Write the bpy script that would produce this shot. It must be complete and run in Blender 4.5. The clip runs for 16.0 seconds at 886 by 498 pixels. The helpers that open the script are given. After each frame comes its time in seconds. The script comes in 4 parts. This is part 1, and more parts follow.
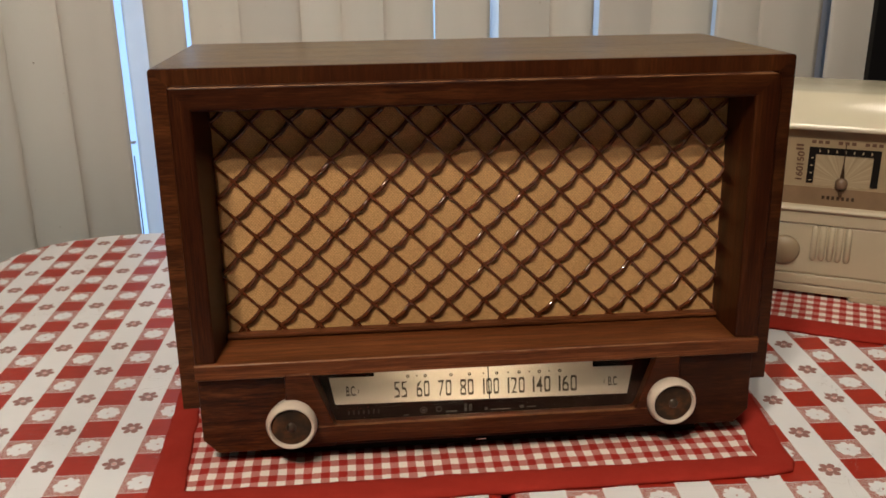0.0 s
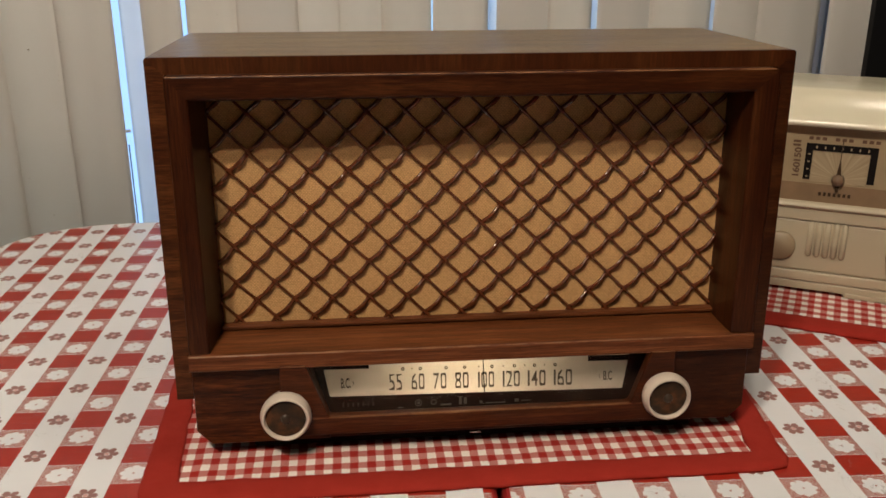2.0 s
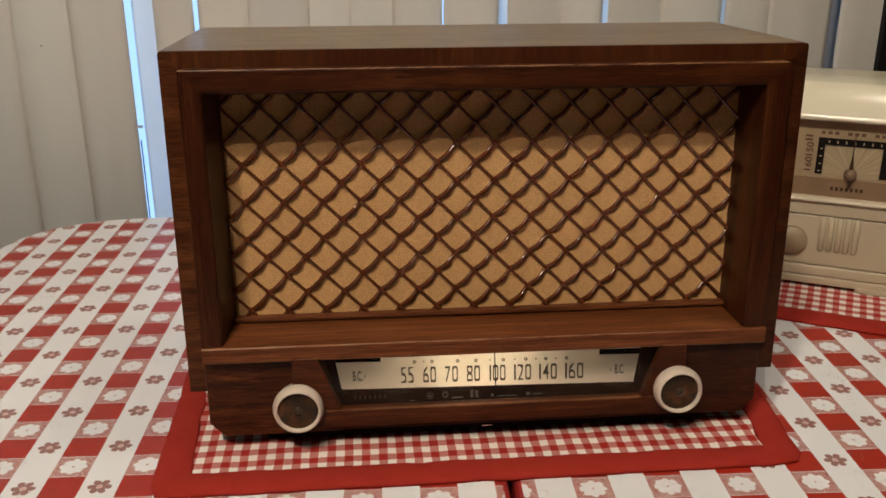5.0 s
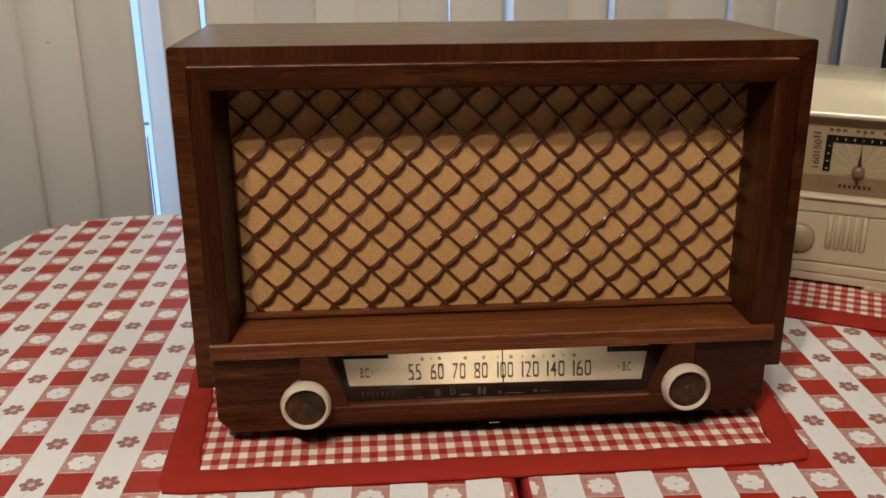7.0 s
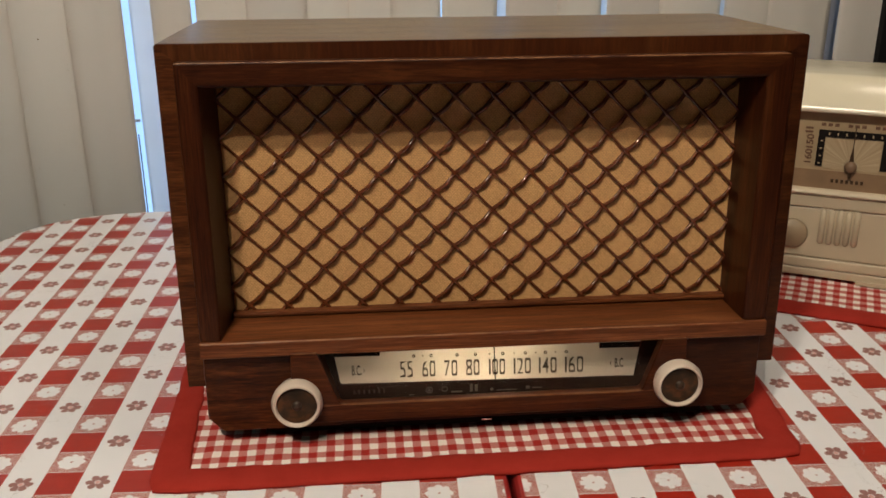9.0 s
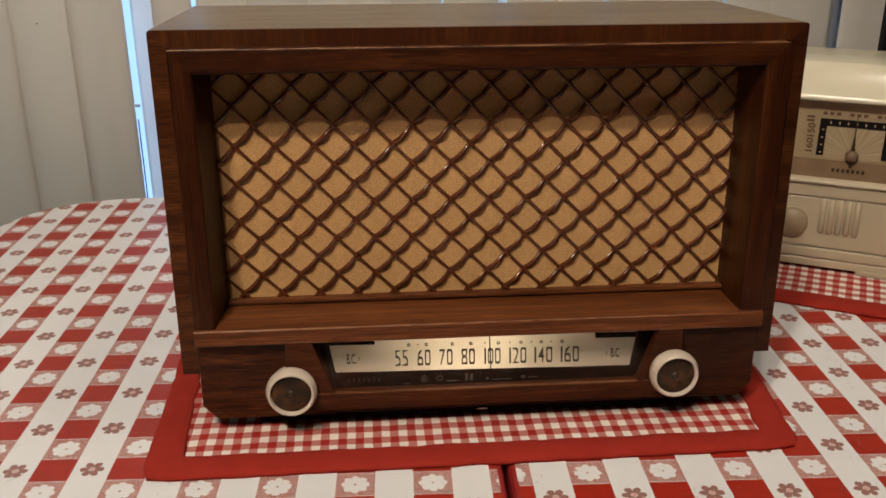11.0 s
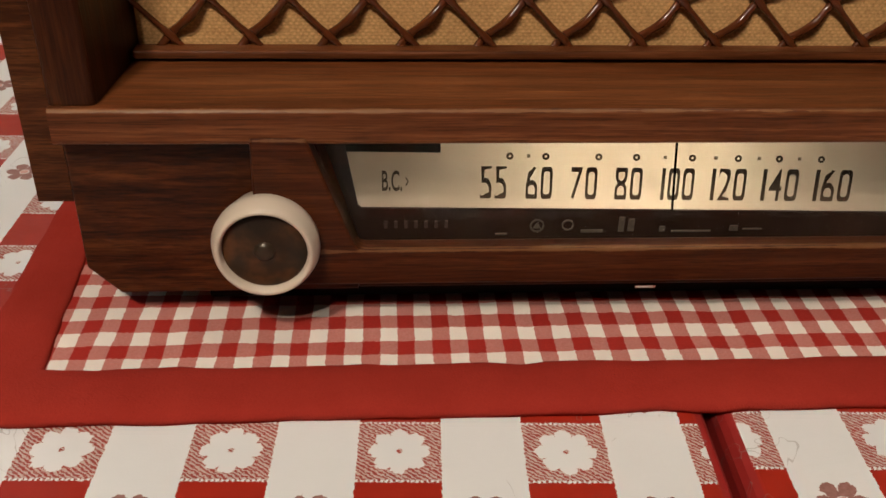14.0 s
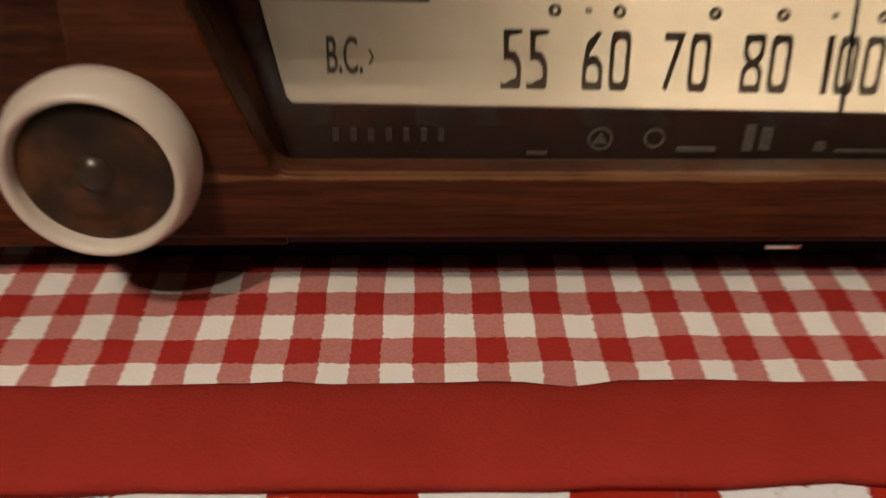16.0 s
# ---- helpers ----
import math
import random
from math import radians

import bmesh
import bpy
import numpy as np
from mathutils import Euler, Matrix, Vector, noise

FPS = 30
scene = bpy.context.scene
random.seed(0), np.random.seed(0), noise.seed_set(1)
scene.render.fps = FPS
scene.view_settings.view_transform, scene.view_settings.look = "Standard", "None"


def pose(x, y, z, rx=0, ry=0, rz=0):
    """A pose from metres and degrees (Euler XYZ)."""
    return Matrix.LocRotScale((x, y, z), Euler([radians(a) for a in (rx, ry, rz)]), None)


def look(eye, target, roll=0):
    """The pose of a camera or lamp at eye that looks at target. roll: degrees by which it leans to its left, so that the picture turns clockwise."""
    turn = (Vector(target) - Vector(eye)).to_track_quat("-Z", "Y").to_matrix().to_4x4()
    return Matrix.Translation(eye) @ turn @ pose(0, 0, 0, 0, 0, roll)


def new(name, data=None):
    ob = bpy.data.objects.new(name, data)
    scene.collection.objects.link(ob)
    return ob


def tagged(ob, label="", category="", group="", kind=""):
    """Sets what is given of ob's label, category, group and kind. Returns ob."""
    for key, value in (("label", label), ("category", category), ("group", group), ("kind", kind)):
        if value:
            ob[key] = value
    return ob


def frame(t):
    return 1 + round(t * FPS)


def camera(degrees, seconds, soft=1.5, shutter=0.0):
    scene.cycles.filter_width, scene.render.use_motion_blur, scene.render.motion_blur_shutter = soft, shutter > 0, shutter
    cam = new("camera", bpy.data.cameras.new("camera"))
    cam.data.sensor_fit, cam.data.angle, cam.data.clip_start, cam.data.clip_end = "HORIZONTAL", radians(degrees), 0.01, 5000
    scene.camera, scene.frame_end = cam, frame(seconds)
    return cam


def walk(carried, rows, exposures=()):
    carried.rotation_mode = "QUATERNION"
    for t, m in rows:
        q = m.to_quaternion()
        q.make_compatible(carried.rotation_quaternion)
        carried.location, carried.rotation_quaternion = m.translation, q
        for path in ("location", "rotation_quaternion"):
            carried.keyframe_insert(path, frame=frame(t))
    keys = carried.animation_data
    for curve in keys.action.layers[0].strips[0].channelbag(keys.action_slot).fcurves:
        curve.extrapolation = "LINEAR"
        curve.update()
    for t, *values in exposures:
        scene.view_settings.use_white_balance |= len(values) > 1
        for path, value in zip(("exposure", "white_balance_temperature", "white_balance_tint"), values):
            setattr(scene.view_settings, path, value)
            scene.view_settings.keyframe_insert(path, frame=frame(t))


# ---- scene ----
cam = camera(51.4, 16.0, soft=1.6, shutter=0.9)
PATH = [
    (0, (-0.0802, -0.5751, 0.3650), (0.0062, 0.3647, 0.0344), -0.64),
    (0.5, (-0.0796, -0.5735, 0.3638), (0.0082, 0.3646, 0.0286), -0.44),
    (1, (-0.0813, -0.5726, 0.3660), (0.0050, 0.3639, 0.0260), -0.42),
    (1.5, (-0.0824, -0.5721, 0.3648), (0.0063, 0.3641, 0.0249), -0.17),
    (2, (-0.0816, -0.5727, 0.3649), (0.0108, 0.3635, 0.0259), 0.08),
    (2.5, (-0.0799, -0.5742, 0.3646), (0.0103, 0.3628, 0.0270), -0.16),
    (3, (-0.0811, -0.5735, 0.3629), (0.0075, 0.3644, 0.0276), 0.19),
    (3.5, (-0.0830, -0.5741, 0.3625), (0.0049, 0.3653, 0.0312), 0.29),
    (4, (-0.0827, -0.5750, 0.3630), (0.0024, 0.3632, 0.0275), -0.06),
    (6.5, (-0.0850, -0.5751, 0.3621), (-0.0065, 0.3607, 0.0186), -0.03),
    (7, (-0.0861, -0.5744, 0.3619), (-0.0084, 0.3614, 0.0180), -0.10),
    (7.5, (-0.0886, -0.5733, 0.3634), (-0.0111, 0.3623, 0.0192), 0.26),
    (8, (-0.0848, -0.5723, 0.3618), (-0.0040, 0.3627, 0.0164), -0.06),
    (8.5, (-0.0873, -0.5721, 0.3627), (-0.0039, 0.3624, 0.0168), 0.11),
    (9, (-0.0831, -0.5719, 0.3616), (-0.0002, 0.3618, 0.0134), -0.22),
    (9.2, (-0.0800, -0.5715, 0.3618), (-0.0002, 0.3615, 0.0109), -0.45),
    (11.3, (-0.0766, -0.5671, 0.3629), (0.0021, 0.3612, -0.0005), 0.05),
    (11.5, (-0.0804, -0.5563, 0.3587), (0.0115, 0.3723, -0.0008), 0.25),
    (12, (-0.0825, -0.4823, 0.3152), (0.0321, 0.4384, -0.0578), 0.06),
    (12.5, (-0.0826, -0.4118, 0.2799), (0.0439, 0.4919, -0.1293), 0.36),
    (13, (-0.0972, -0.3749, 0.2428), (0.0173, 0.5076, -0.2133), 2.77),
    (13.5, (-0.0964, -0.2858, 0.2036), (-0.0244, 0.5751, -0.3001), 2.35),
    (14, (-0.0936, -0.2633, 0.2018), (-0.0373, 0.5797, -0.3333), 1.49),
    (14.5, (-0.0930, -0.2813, 0.2137), (-0.0315, 0.5708, -0.3061), 0.82),
    (14.8, (-0.0915, -0.2706, 0.2041), (-0.0199, 0.5826, -0.3126), 1.18),
    (15, (-0.0830, -0.2559, 0.2020), (-0.0294, 0.5920, -0.3255), 0.67),
    (15.5, (-0.0767, -0.1896, 0.1524), (-0.0561, 0.6476, -0.3941), 0.79),
    (16, (-0.0776, -0.1486, 0.1224), (-0.0559, 0.6691, -0.4529), 0.78),
]
walk(cam, [(t, look(eye, target, roll)) for t, eye, target, roll in PATH], [(0.0, 0.0), (15.2, 0.0), (16.0, -0.22)])

# ---- light ----
world = bpy.data.worlds.new("world")
scene.world = world
world.use_nodes = True
wt = world.node_tree
sky = wt.nodes.new("ShaderNodeTexSky")
sky.sky_type, sky.sun_disc, sky.sun_elevation, sky.sun_rotation = "NISHITA", False, radians(35), radians(200)
wt.links.new(sky.outputs["Color"], wt.nodes["Background"].inputs["Color"])
wt.nodes["Background"].inputs["Strength"].default_value = 0.08


def bulb(name, place, watts, colour, radius):
    lamp = bpy.data.lights.new(name, "POINT")
    lamp.energy, lamp.color, lamp.shadow_soft_size = watts, colour, radius
    ob = new(name, lamp)
    ob.location = place
    return ob


WARM = (1.0, 0.868, 0.718)
for place in ((-0.49, -1.05, 1.62), (-0.59, -1.09, 1.62), (-0.40, -1.32, 1.62)):
    bulb("ceiling_bulb", place, 41.0, WARM, 0.024)
bulb("globe_lamp", (0.42, -0.12, 1.66), 16.5, WARM, 0.12)


glow = bpy.data.lights.new("window_daylight", "AREA")
glow.shape, glow.size, glow.size_y, glow.energy, glow.color = "RECTANGLE", 1.5, 2.0, 9.0, (0.62, 0.80, 1.0)
new("window_daylight", glow).matrix_world = look((-0.30, 0.86, 0.30), (-0.30, 0.0, 0.30))

# ---- shader helpers ----
class Nodes:
    """Short forms for building a node tree."""

    def __init__(self, name):
        self.mat = bpy.data.materials.new(name)
        self.mat.use_nodes = True
        self.tree = self.mat.node_tree
        self.bsdf = self.tree.nodes["Principled BSDF"]

    def put(self, socket, value):
        if hasattr(value, "is_linked"):
            self.tree.links.new(value, socket)
        else:
            socket.default_value = value

    def math(self, op, a, b=0.0, c=0.0):
        n = self.tree.nodes.new("ShaderNodeMath")
        n.operation = op
        for i, v in enumerate((a, b, c)):
            self.put(n.inputs[i], v)
        return n.outputs[0]

    def coords(self):
        return self.tree.nodes.new("ShaderNodeTexCoord").outputs["Object"]

    def split(self, vec):
        n = self.tree.nodes.new("ShaderNodeSeparateXYZ")
        self.put(n.inputs[0], vec)
        return n.outputs

    def join(self, x, y, z=0.0):
        n = self.tree.nodes.new("ShaderNodeCombineXYZ")
        for i, v in enumerate((x, y, z)):
            self.put(n.inputs[i], v)
        return n.outputs[0]

    def scaled(self, vec, scale, rot=(0, 0, 0)):
        n = self.tree.nodes.new("ShaderNodeMapping")
        self.put(n.inputs["Vector"], vec)
        n.inputs["Scale"].default_value = scale
        n.inputs["Rotation"].default_value = rot
        return n.outputs[0]

    def noise(self, vec, scale, detail=4.0, rough=0.55, distortion=0.0):
        n = self.tree.nodes.new("ShaderNodeTexNoise")
        self.put(n.inputs["Vector"], vec)
        n.inputs["Scale"].default_value, n.inputs["Detail"].default_value = scale, detail
        n.inputs["Roughness"].default_value, n.inputs["Distortion"].default_value = rough, distortion
        return n.outputs["Fac"]

    def wave(self, vec, scale, distortion, detail=3.0, axis="X"):
        n = self.tree.nodes.new("ShaderNodeTexWave")
        n.bands_direction = axis
        self.put(n.inputs["Vector"], vec)
        n.inputs["Scale"].default_value, n.inputs["Distortion"].default_value, n.inputs["Detail"].default_value = scale, distortion, detail
        return n.outputs["Fac"]

    def ramp(self, fac, *stops):
        n = self.tree.nodes.new("ShaderNodeValToRGB")
        self.put(n.inputs[0], fac)
        e = n.color_ramp.elements
        while len(e) < len(stops):
            e.new(0.5)
        for el, (at, col) in zip(e, stops):
            el.position, el.color = at, (*col, 1.0) if len(col) == 3 else col
        return n.outputs[0]

    def mix(self, fac, a, b, kind="MIX"):
        n = self.tree.nodes.new("ShaderNodeMix")
        n.data_type, n.blend_type = "RGBA", kind
        self.put(n.inputs[0], fac)
        self.put(n.inputs[6], a if hasattr(a, "is_linked") else (*a, 1.0))
        self.put(n.inputs[7], b if hasattr(b, "is_linked") else (*b, 1.0))
        return n.outputs[2]

    def bump(self, height, strength, distance=0.001):
        n = self.tree.nodes.new("ShaderNodeBump")
        n.inputs["Strength"].default_value, n.inputs["Distance"].default_value = strength, distance
        self.put(n.inputs["Height"], height)
        self.put(self.bsdf.inputs["Normal"], n.outputs[0])

    def set(self, **kw):
        names = {"colour": "Base Color", "rough": "Roughness", "metal": "Metallic", "spec": "Specular IOR Level", "coat": "Coat Weight",
                 "coat_rough": "Coat Roughness", "trans": "Transmission Weight", "sheen": "Sheen Weight", "ior": "IOR", "glow": "Emission Color", "glow_by": "Emission Strength"}
        for k, v in kw.items():
            if isinstance(v, tuple) and len(v) == 3:
                v = (*v, 1.0)
            self.put(self.bsdf.inputs[names[k]], v)
        return self.mat


def plain(name, colour, rough=0.5, metal=0.0, vary=0.12, scale=60.0, bump=0.1, **kw):
    """A surface of one material with soft blotches and a fine grain."""
    n = Nodes(name)
    co = n.coords()
    dark = tuple(c * (1 - vary) for c in colour)
    light = tuple(min(1.0, c * (1 + vary)) for c in colour)
    col = n.mix(n.noise(co, scale), dark, light)
    r = n.math("MULTIPLY_ADD", n.noise(co, scale * 2.3), 0.16, rough - 0.08)
    n.bump(n.noise(co, scale * 9, 2.0), bump, 0.0004)
    return n.set(colour=col, rough=r, metal=metal, **kw)


def wood(name, stretch, rot=(0, 0, 0), dark=(0.030, 0.0078, 0.0018), mid=(0.066, 0.0182, 0.0040), light=(0.128, 0.0415, 0.0100), rough=0.40, pores=1.0, wear_glint=(), pale_edge=(0.21, 0.098, 0.040)):
    """Stained oak with a worn satin varnish; stretch: scale along x, y, z, small along the grain; edges listed by (y,
    z) are rubbed pale and carry a painted highlight.
    """
    n = Nodes(name)
    co = n.coords()
    g = n.scaled(co, stretch, rot)
    broad = n.noise(g, 9.0, 3.0, 0.5, 0.6)
    fine = n.noise(g, 70.0, 4.0, 0.65, 0.2)
    pore = n.noise(g, 130.0, 3.0, 0.7)
    blot = n.noise(co, 14.0, 3.0)
    mixed = n.math("ADD", n.math("MULTIPLY", broad, 0.50), n.math("MULTIPLY", fine, 0.50))
    col = n.ramp(mixed, (0.37, dark), (0.49, mid), (0.62, tuple(c * k for c, k in zip(light, (1.06, 1.20, 1.25)))))
    shade = n.ramp(pore, (0.38, (0.40, 0.37, 0.36)), (0.50, (1, 1, 1)))
    col = n.mix(0.75 * pores, col, n.mix(1.0, col, shade, "MULTIPLY"))
    col = n.mix(n.math("MULTIPLY", blot, 0.45), col, n.mix(1.0, col, (0.60, 0.52, 0.46), "MULTIPLY"))
    figure = n.noise(n.scaled(g, (2.2, 0.6, 0.6)), 26.0, 4.0, 0.6, 0.9)
    col = n.mix(1.0, col, n.ramp(figure, (0.36, (0.76, 0.73, 0.71)), (0.52, (1.0, 1.0, 1.0)), (0.68, (1.30, 1.34, 1.36))), "MULTIPLY")
    col = n.mix(1.0, col, (1.06, 0.955, 0.94), "MULTIPLY")
    s = n.split(co)
    # pale edge lines: rubbed wood plus an edge highlight put into the colour
    for y, z in wear_glint:
        dy, dz = n.math("SUBTRACT", s[1], y), n.math("SUBTRACT", s[2], z)
        d = n.math("SQRT", n.math("ADD", n.math("MULTIPLY", dy, dy), n.math("MULTIPLY", dz, dz)))
        reach = n.math("MULTIPLY_ADD", n.noise(n.scaled(co, (1, 1, 1)), 45.0, 5.0, 0.7), 0.0026, -0.0006)
        rub = n.math("MULTIPLY", n.math("LESS_THAN", d, reach), 0.72)
        col = n.mix(rub, col, pale_edge)
    r = n.math("MULTIPLY_ADD", fine, 0.22, rough - 0.10)
    n.bump(n.math("ADD", n.math("MULTIPLY", pore, 0.7), fine), 0.18, 0.0006)
    return n.set(colour=col, rough=r, spec=0.20, coat=0.02, coat_rough=0.25)


# ---- materials ----
WOOD_ALONG = wood("oak_along", (0.45, 13.0, 13.0))
# ledge: same oak, worn, with its lit upper face paled in the colour
WOOD_LEDGE = wood("oak_worn_lit_ledge", (0.40, 15.0, 15.0), dark=(0.088, 0.0300, 0.0102), mid=(0.136, 0.0460, 0.0152), light=(0.205, 0.0730, 0.0255), rough=0.36, pores=0.90, wear_glint=((-0.0022, 0.0855), (-0.0022, 0.0740)))
WOOD_RAIL = wood("oak_rail", (0.6, 10.0, 10.0), dark=(0.025, 0.0060, 0.0013), mid=(0.043, 0.0112, 0.0025), light=(0.072, 0.0212, 0.0050), wear_glint=((0.0002, 0.2729),))
WOOD_SURROUND = wood("oak_surround", (0.45, 13.0, 13.0), dark=(0.038, 0.0085, 0.0019), mid=(0.055, 0.0130, 0.0029), light=(0.078, 0.0212, 0.0050), wear_glint=((-0.0028, 0.0353), (-0.0012, 0.0354), (-0.0028, 0.0756)), pale_edge=(0.165, 0.072, 0.028))
# uprights darkened for shade, top paled for sheen, both in the colour
WOOD_UP = wood("oak_shaded_upright", (10.0, 10.0, 0.45), dark=(0.024, 0.0056, 0.0013), mid=(0.041, 0.0104, 0.0023), light=(0.064, 0.0180, 0.0041))
WOOD_TOP = wood("oak_sheened_top", (1.0, 10.0, 10.0), light=(0.205, 0.134, 0.052), mid=(0.138, 0.086, 0.030), dark=(0.076, 0.042, 0.012), rough=0.30)
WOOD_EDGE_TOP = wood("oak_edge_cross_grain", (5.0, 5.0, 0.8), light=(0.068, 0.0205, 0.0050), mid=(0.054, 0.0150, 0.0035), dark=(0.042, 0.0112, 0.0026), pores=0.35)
# side strips of one oak: left toned as lit, right darkened as shaded
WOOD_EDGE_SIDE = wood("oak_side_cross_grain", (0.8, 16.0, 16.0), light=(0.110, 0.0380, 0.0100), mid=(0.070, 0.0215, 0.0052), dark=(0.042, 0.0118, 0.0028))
WOOD_EDGE_SHADED = wood("oak_shaded_cross_grain", (0.8, 7.0, 7.0), light=(0.060, 0.0185, 0.0046), mid=(0.038, 0.0106, 0.0026), dark=(0.024, 0.0062, 0.0014))
WOOD_FASCIA_PLAIN = wood("oak_plain_dark", (0.7, 9.0, 9.0), dark=(0.024, 0.0064, 0.0016), mid=(0.038, 0.0100, 0.0024), light=(0.058, 0.0162, 0.0038))
WOOD_FASCIA = wood("oak_figured", (0.9, 10.0, 10.0), (0, radians(15), 0), dark=(0.017, 0.0046, 0.0012), mid=(0.058, 0.0150, 0.0034), light=(0.100, 0.0300, 0.0070))
BLACK = plain("black_paint", (0.010, 0.0078, 0.0070), 0.75, spec=0.08)
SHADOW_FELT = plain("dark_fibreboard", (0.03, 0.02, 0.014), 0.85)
CREAM = plain("cream_plastic", (0.57, 0.485, 0.395), 0.30, vary=0.05, scale=40, bump=0.03, coat=0.3)
# one ivory plastic: front and body coloured as shaded, lid as lit
IVORY = plain("shaded_ivory_bakelite", (0.44, 0.375, 0.260), 0.42, vary=0.06, scale=25, bump=0.04, coat=0.05)
IVORY_LID = plain("lit_ivory_bakelite", (0.66, 0.610, 0.460), 0.15, vary=0.04, scale=25, bump=0.01)
# tan for the blind's scuff and for shadow coloured onto the left knob
SHADE_SCUFF_TAN = plain("shade_scuff_tan", (0.27, 0.205, 0.125), 0.45, vary=0.08, scale=40)
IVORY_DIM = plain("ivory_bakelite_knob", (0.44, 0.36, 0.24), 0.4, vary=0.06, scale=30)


def aged_glint_brass():
    n = Nodes("aged_glint_brass")
    co = n.coords()
    # orange patches are copper glints painted into the dark brass by noise
    col = n.ramp(n.noise(co, 85.0, 3.0, 0.55), (0.38, (0.016, 0.010, 0.006)), (0.50, (0.038, 0.019, 0.008)), (0.70, (0.13, 0.050, 0.015)))
    col = n.mix(n.math("MULTIPLY", n.noise(co, 420.0, 2.0), 0.5), col, (0.026, 0.015, 0.008))
    n.bump(n.noise(co, 700.0, 2.0), 0.12, 0.0003)
    return n.set(colour=col, rough=0.28, metal=0.1, spec=0.26)


BRASS = aged_glint_brass()
BRASS_DARK = plain("dark_bronze", (0.060, 0.034, 0.016), 0.40, 0.55, vary=0.4, scale=180)
DARK_BOSS = plain("dark_polished_metal", (0.040, 0.026, 0.015), 0.34, 0.2, vary=0.4, scale=300, bump=0.02)
NICKEL = plain("nickel", (0.75, 0.72, 0.68), 0.25, 1.0)
INK = plain("brown_ink", (0.062, 0.043, 0.026), 0.6, vary=0.3, scale=500)
RUST_PRINT = plain("faded_rust_print", (0.030, 0.017, 0.013), 0.7, vary=0.8, scale=700)
FAINT_INK = plain("faint_ink", (0.20, 0.17, 0.13), 0.6)
PRINT = plain("faded_print", (0.062, 0.051, 0.041), 0.7, vary=0.8, scale=700)


def wire_metal():
    n = Nodes("brown_lacquered_wire")
    co = n.coords()
    col = n.mix(n.noise(co, 260.0), (0.056, 0.0130, 0.0038), (0.130, 0.0330, 0.0090))
    n.bump(n.noise(co, 900.0, 2.0), 0.1, 0.0003)
    return n.set(colour=col, rough=0.24, metal=0.0, coat=0.8, coat_rough=0.07, spec=0.40)


WIRE = wire_metal()


def speaker_cloth():
    n = Nodes("woven_speaker_cloth")
    co = n.coords()
    s = n.split(co)
    wob = n.math("MULTIPLY", n.noise(co, 90.0, 3.0), 7.0)
    row = n.math("FLOOR", n.math("DIVIDE", s[2], 0.0012))
    shift = n.math("MULTIPLY", n.math("MODULO", row, 2.0), math.pi)
    a = n.math("SINE", n.math("ADD", n.math("ADD", n.math("MULTIPLY", s[0], 2900.0), shift), wob))
    b = n.math("COSINE", n.math("MULTIPLY", s[2], math.tau / 0.0012))
    weave = n.math("ADD", n.math("MULTIPLY_ADD", a, 0.28, 0.5), n.math("MULTIPLY", b, 0.26))
    base = n.mix(n.noise(n.scaled(co, (1, 1, 0.25)), 55.0, 3.0), (0.63, 0.362, 0.160), (0.71, 0.435, 0.202))
    slub = n.mix(n.noise(n.scaled(co, (3.0, 1, 0.8)), 60.0, 2.0), (0.88, 0.86, 0.82), (1.05, 1.04, 1.02))
    col = n.mix(1.0, base, slub, "MULTIPLY")
    col = n.mix(n.math("MULTIPLY", weave, 0.50), col, (0.25, 0.150, 0.056))
    lump = n.ramp(n.noise(n.scaled(co, (1.0, 1.0, 0.8)), 1150.0, 2.0, 0.6), (0.34, (0.74, 0.70, 0.64)), (0.60, (1.06, 1.06, 1.05)))
    col = n.mix(0.85, col, n.mix(1.0, col, lump, "MULTIPLY"))
    n.bump(n.math("ADD", weave, n.noise(co, 900.0, 2.0)), 0.35, 0.0005)
    return n.set(colour=col, rough=0.9, spec=0.08)


SPEAKER_CLOTH = speaker_cloth()


def dial_paper():
    """Thin ivory plastic sheet that lets the lamp behind it shine through."""
    n = Nodes("lit_dial_sheet")
    co = n.coords()
    col = n.mix(n.noise(co, 70.0, 4.0), (0.43, 0.367, 0.310), (0.50, 0.430, 0.370))
    n.set(colour=col, rough=0.45)
    thin = n.tree.nodes.new("ShaderNodeBsdfTranslucent")
    n.put(thin.inputs["Color"], n.mix(n.noise(co, 70.0, 4.0), (0.70, 0.635, 0.525), (0.78, 0.715, 0.615)))
    both = n.tree.nodes.new("ShaderNodeMixShader")
    both.inputs[0].default_value = 0.5
    n.tree.links.new(n.bsdf.outputs[0], both.inputs[1])
    n.tree.links.new(thin.outputs[0], both.inputs[2])
    n.tree.links.new(both.outputs[0], n.tree.nodes["Material Output"].inputs["Surface"])
    return n.mat


DIAL_SHEET = dial_paper()


def clear(name, tint=(1, 1, 1), ior=1.45):
    n = Nodes(name)
    return n.set(colour=tint, rough=0.02, trans=1.0, ior=ior)


GLASS = clear("dial_glass", (0.99, 0.97, 0.93), 1.21)
PANE = clear("window_glass", (0.95, 0.98, 1.0))
# dark paint, its reddish mottle standing in for reflections in the glass
DARK_GLASS = plain("dark_glass_reflection_tint", (0.020, 0.0110, 0.0085), 0.35, vary=0.7, scale=45, bump=0.0, spec=0.08)

CLOTH_TURN = radians(-2.2)
CHECK = 0.0508


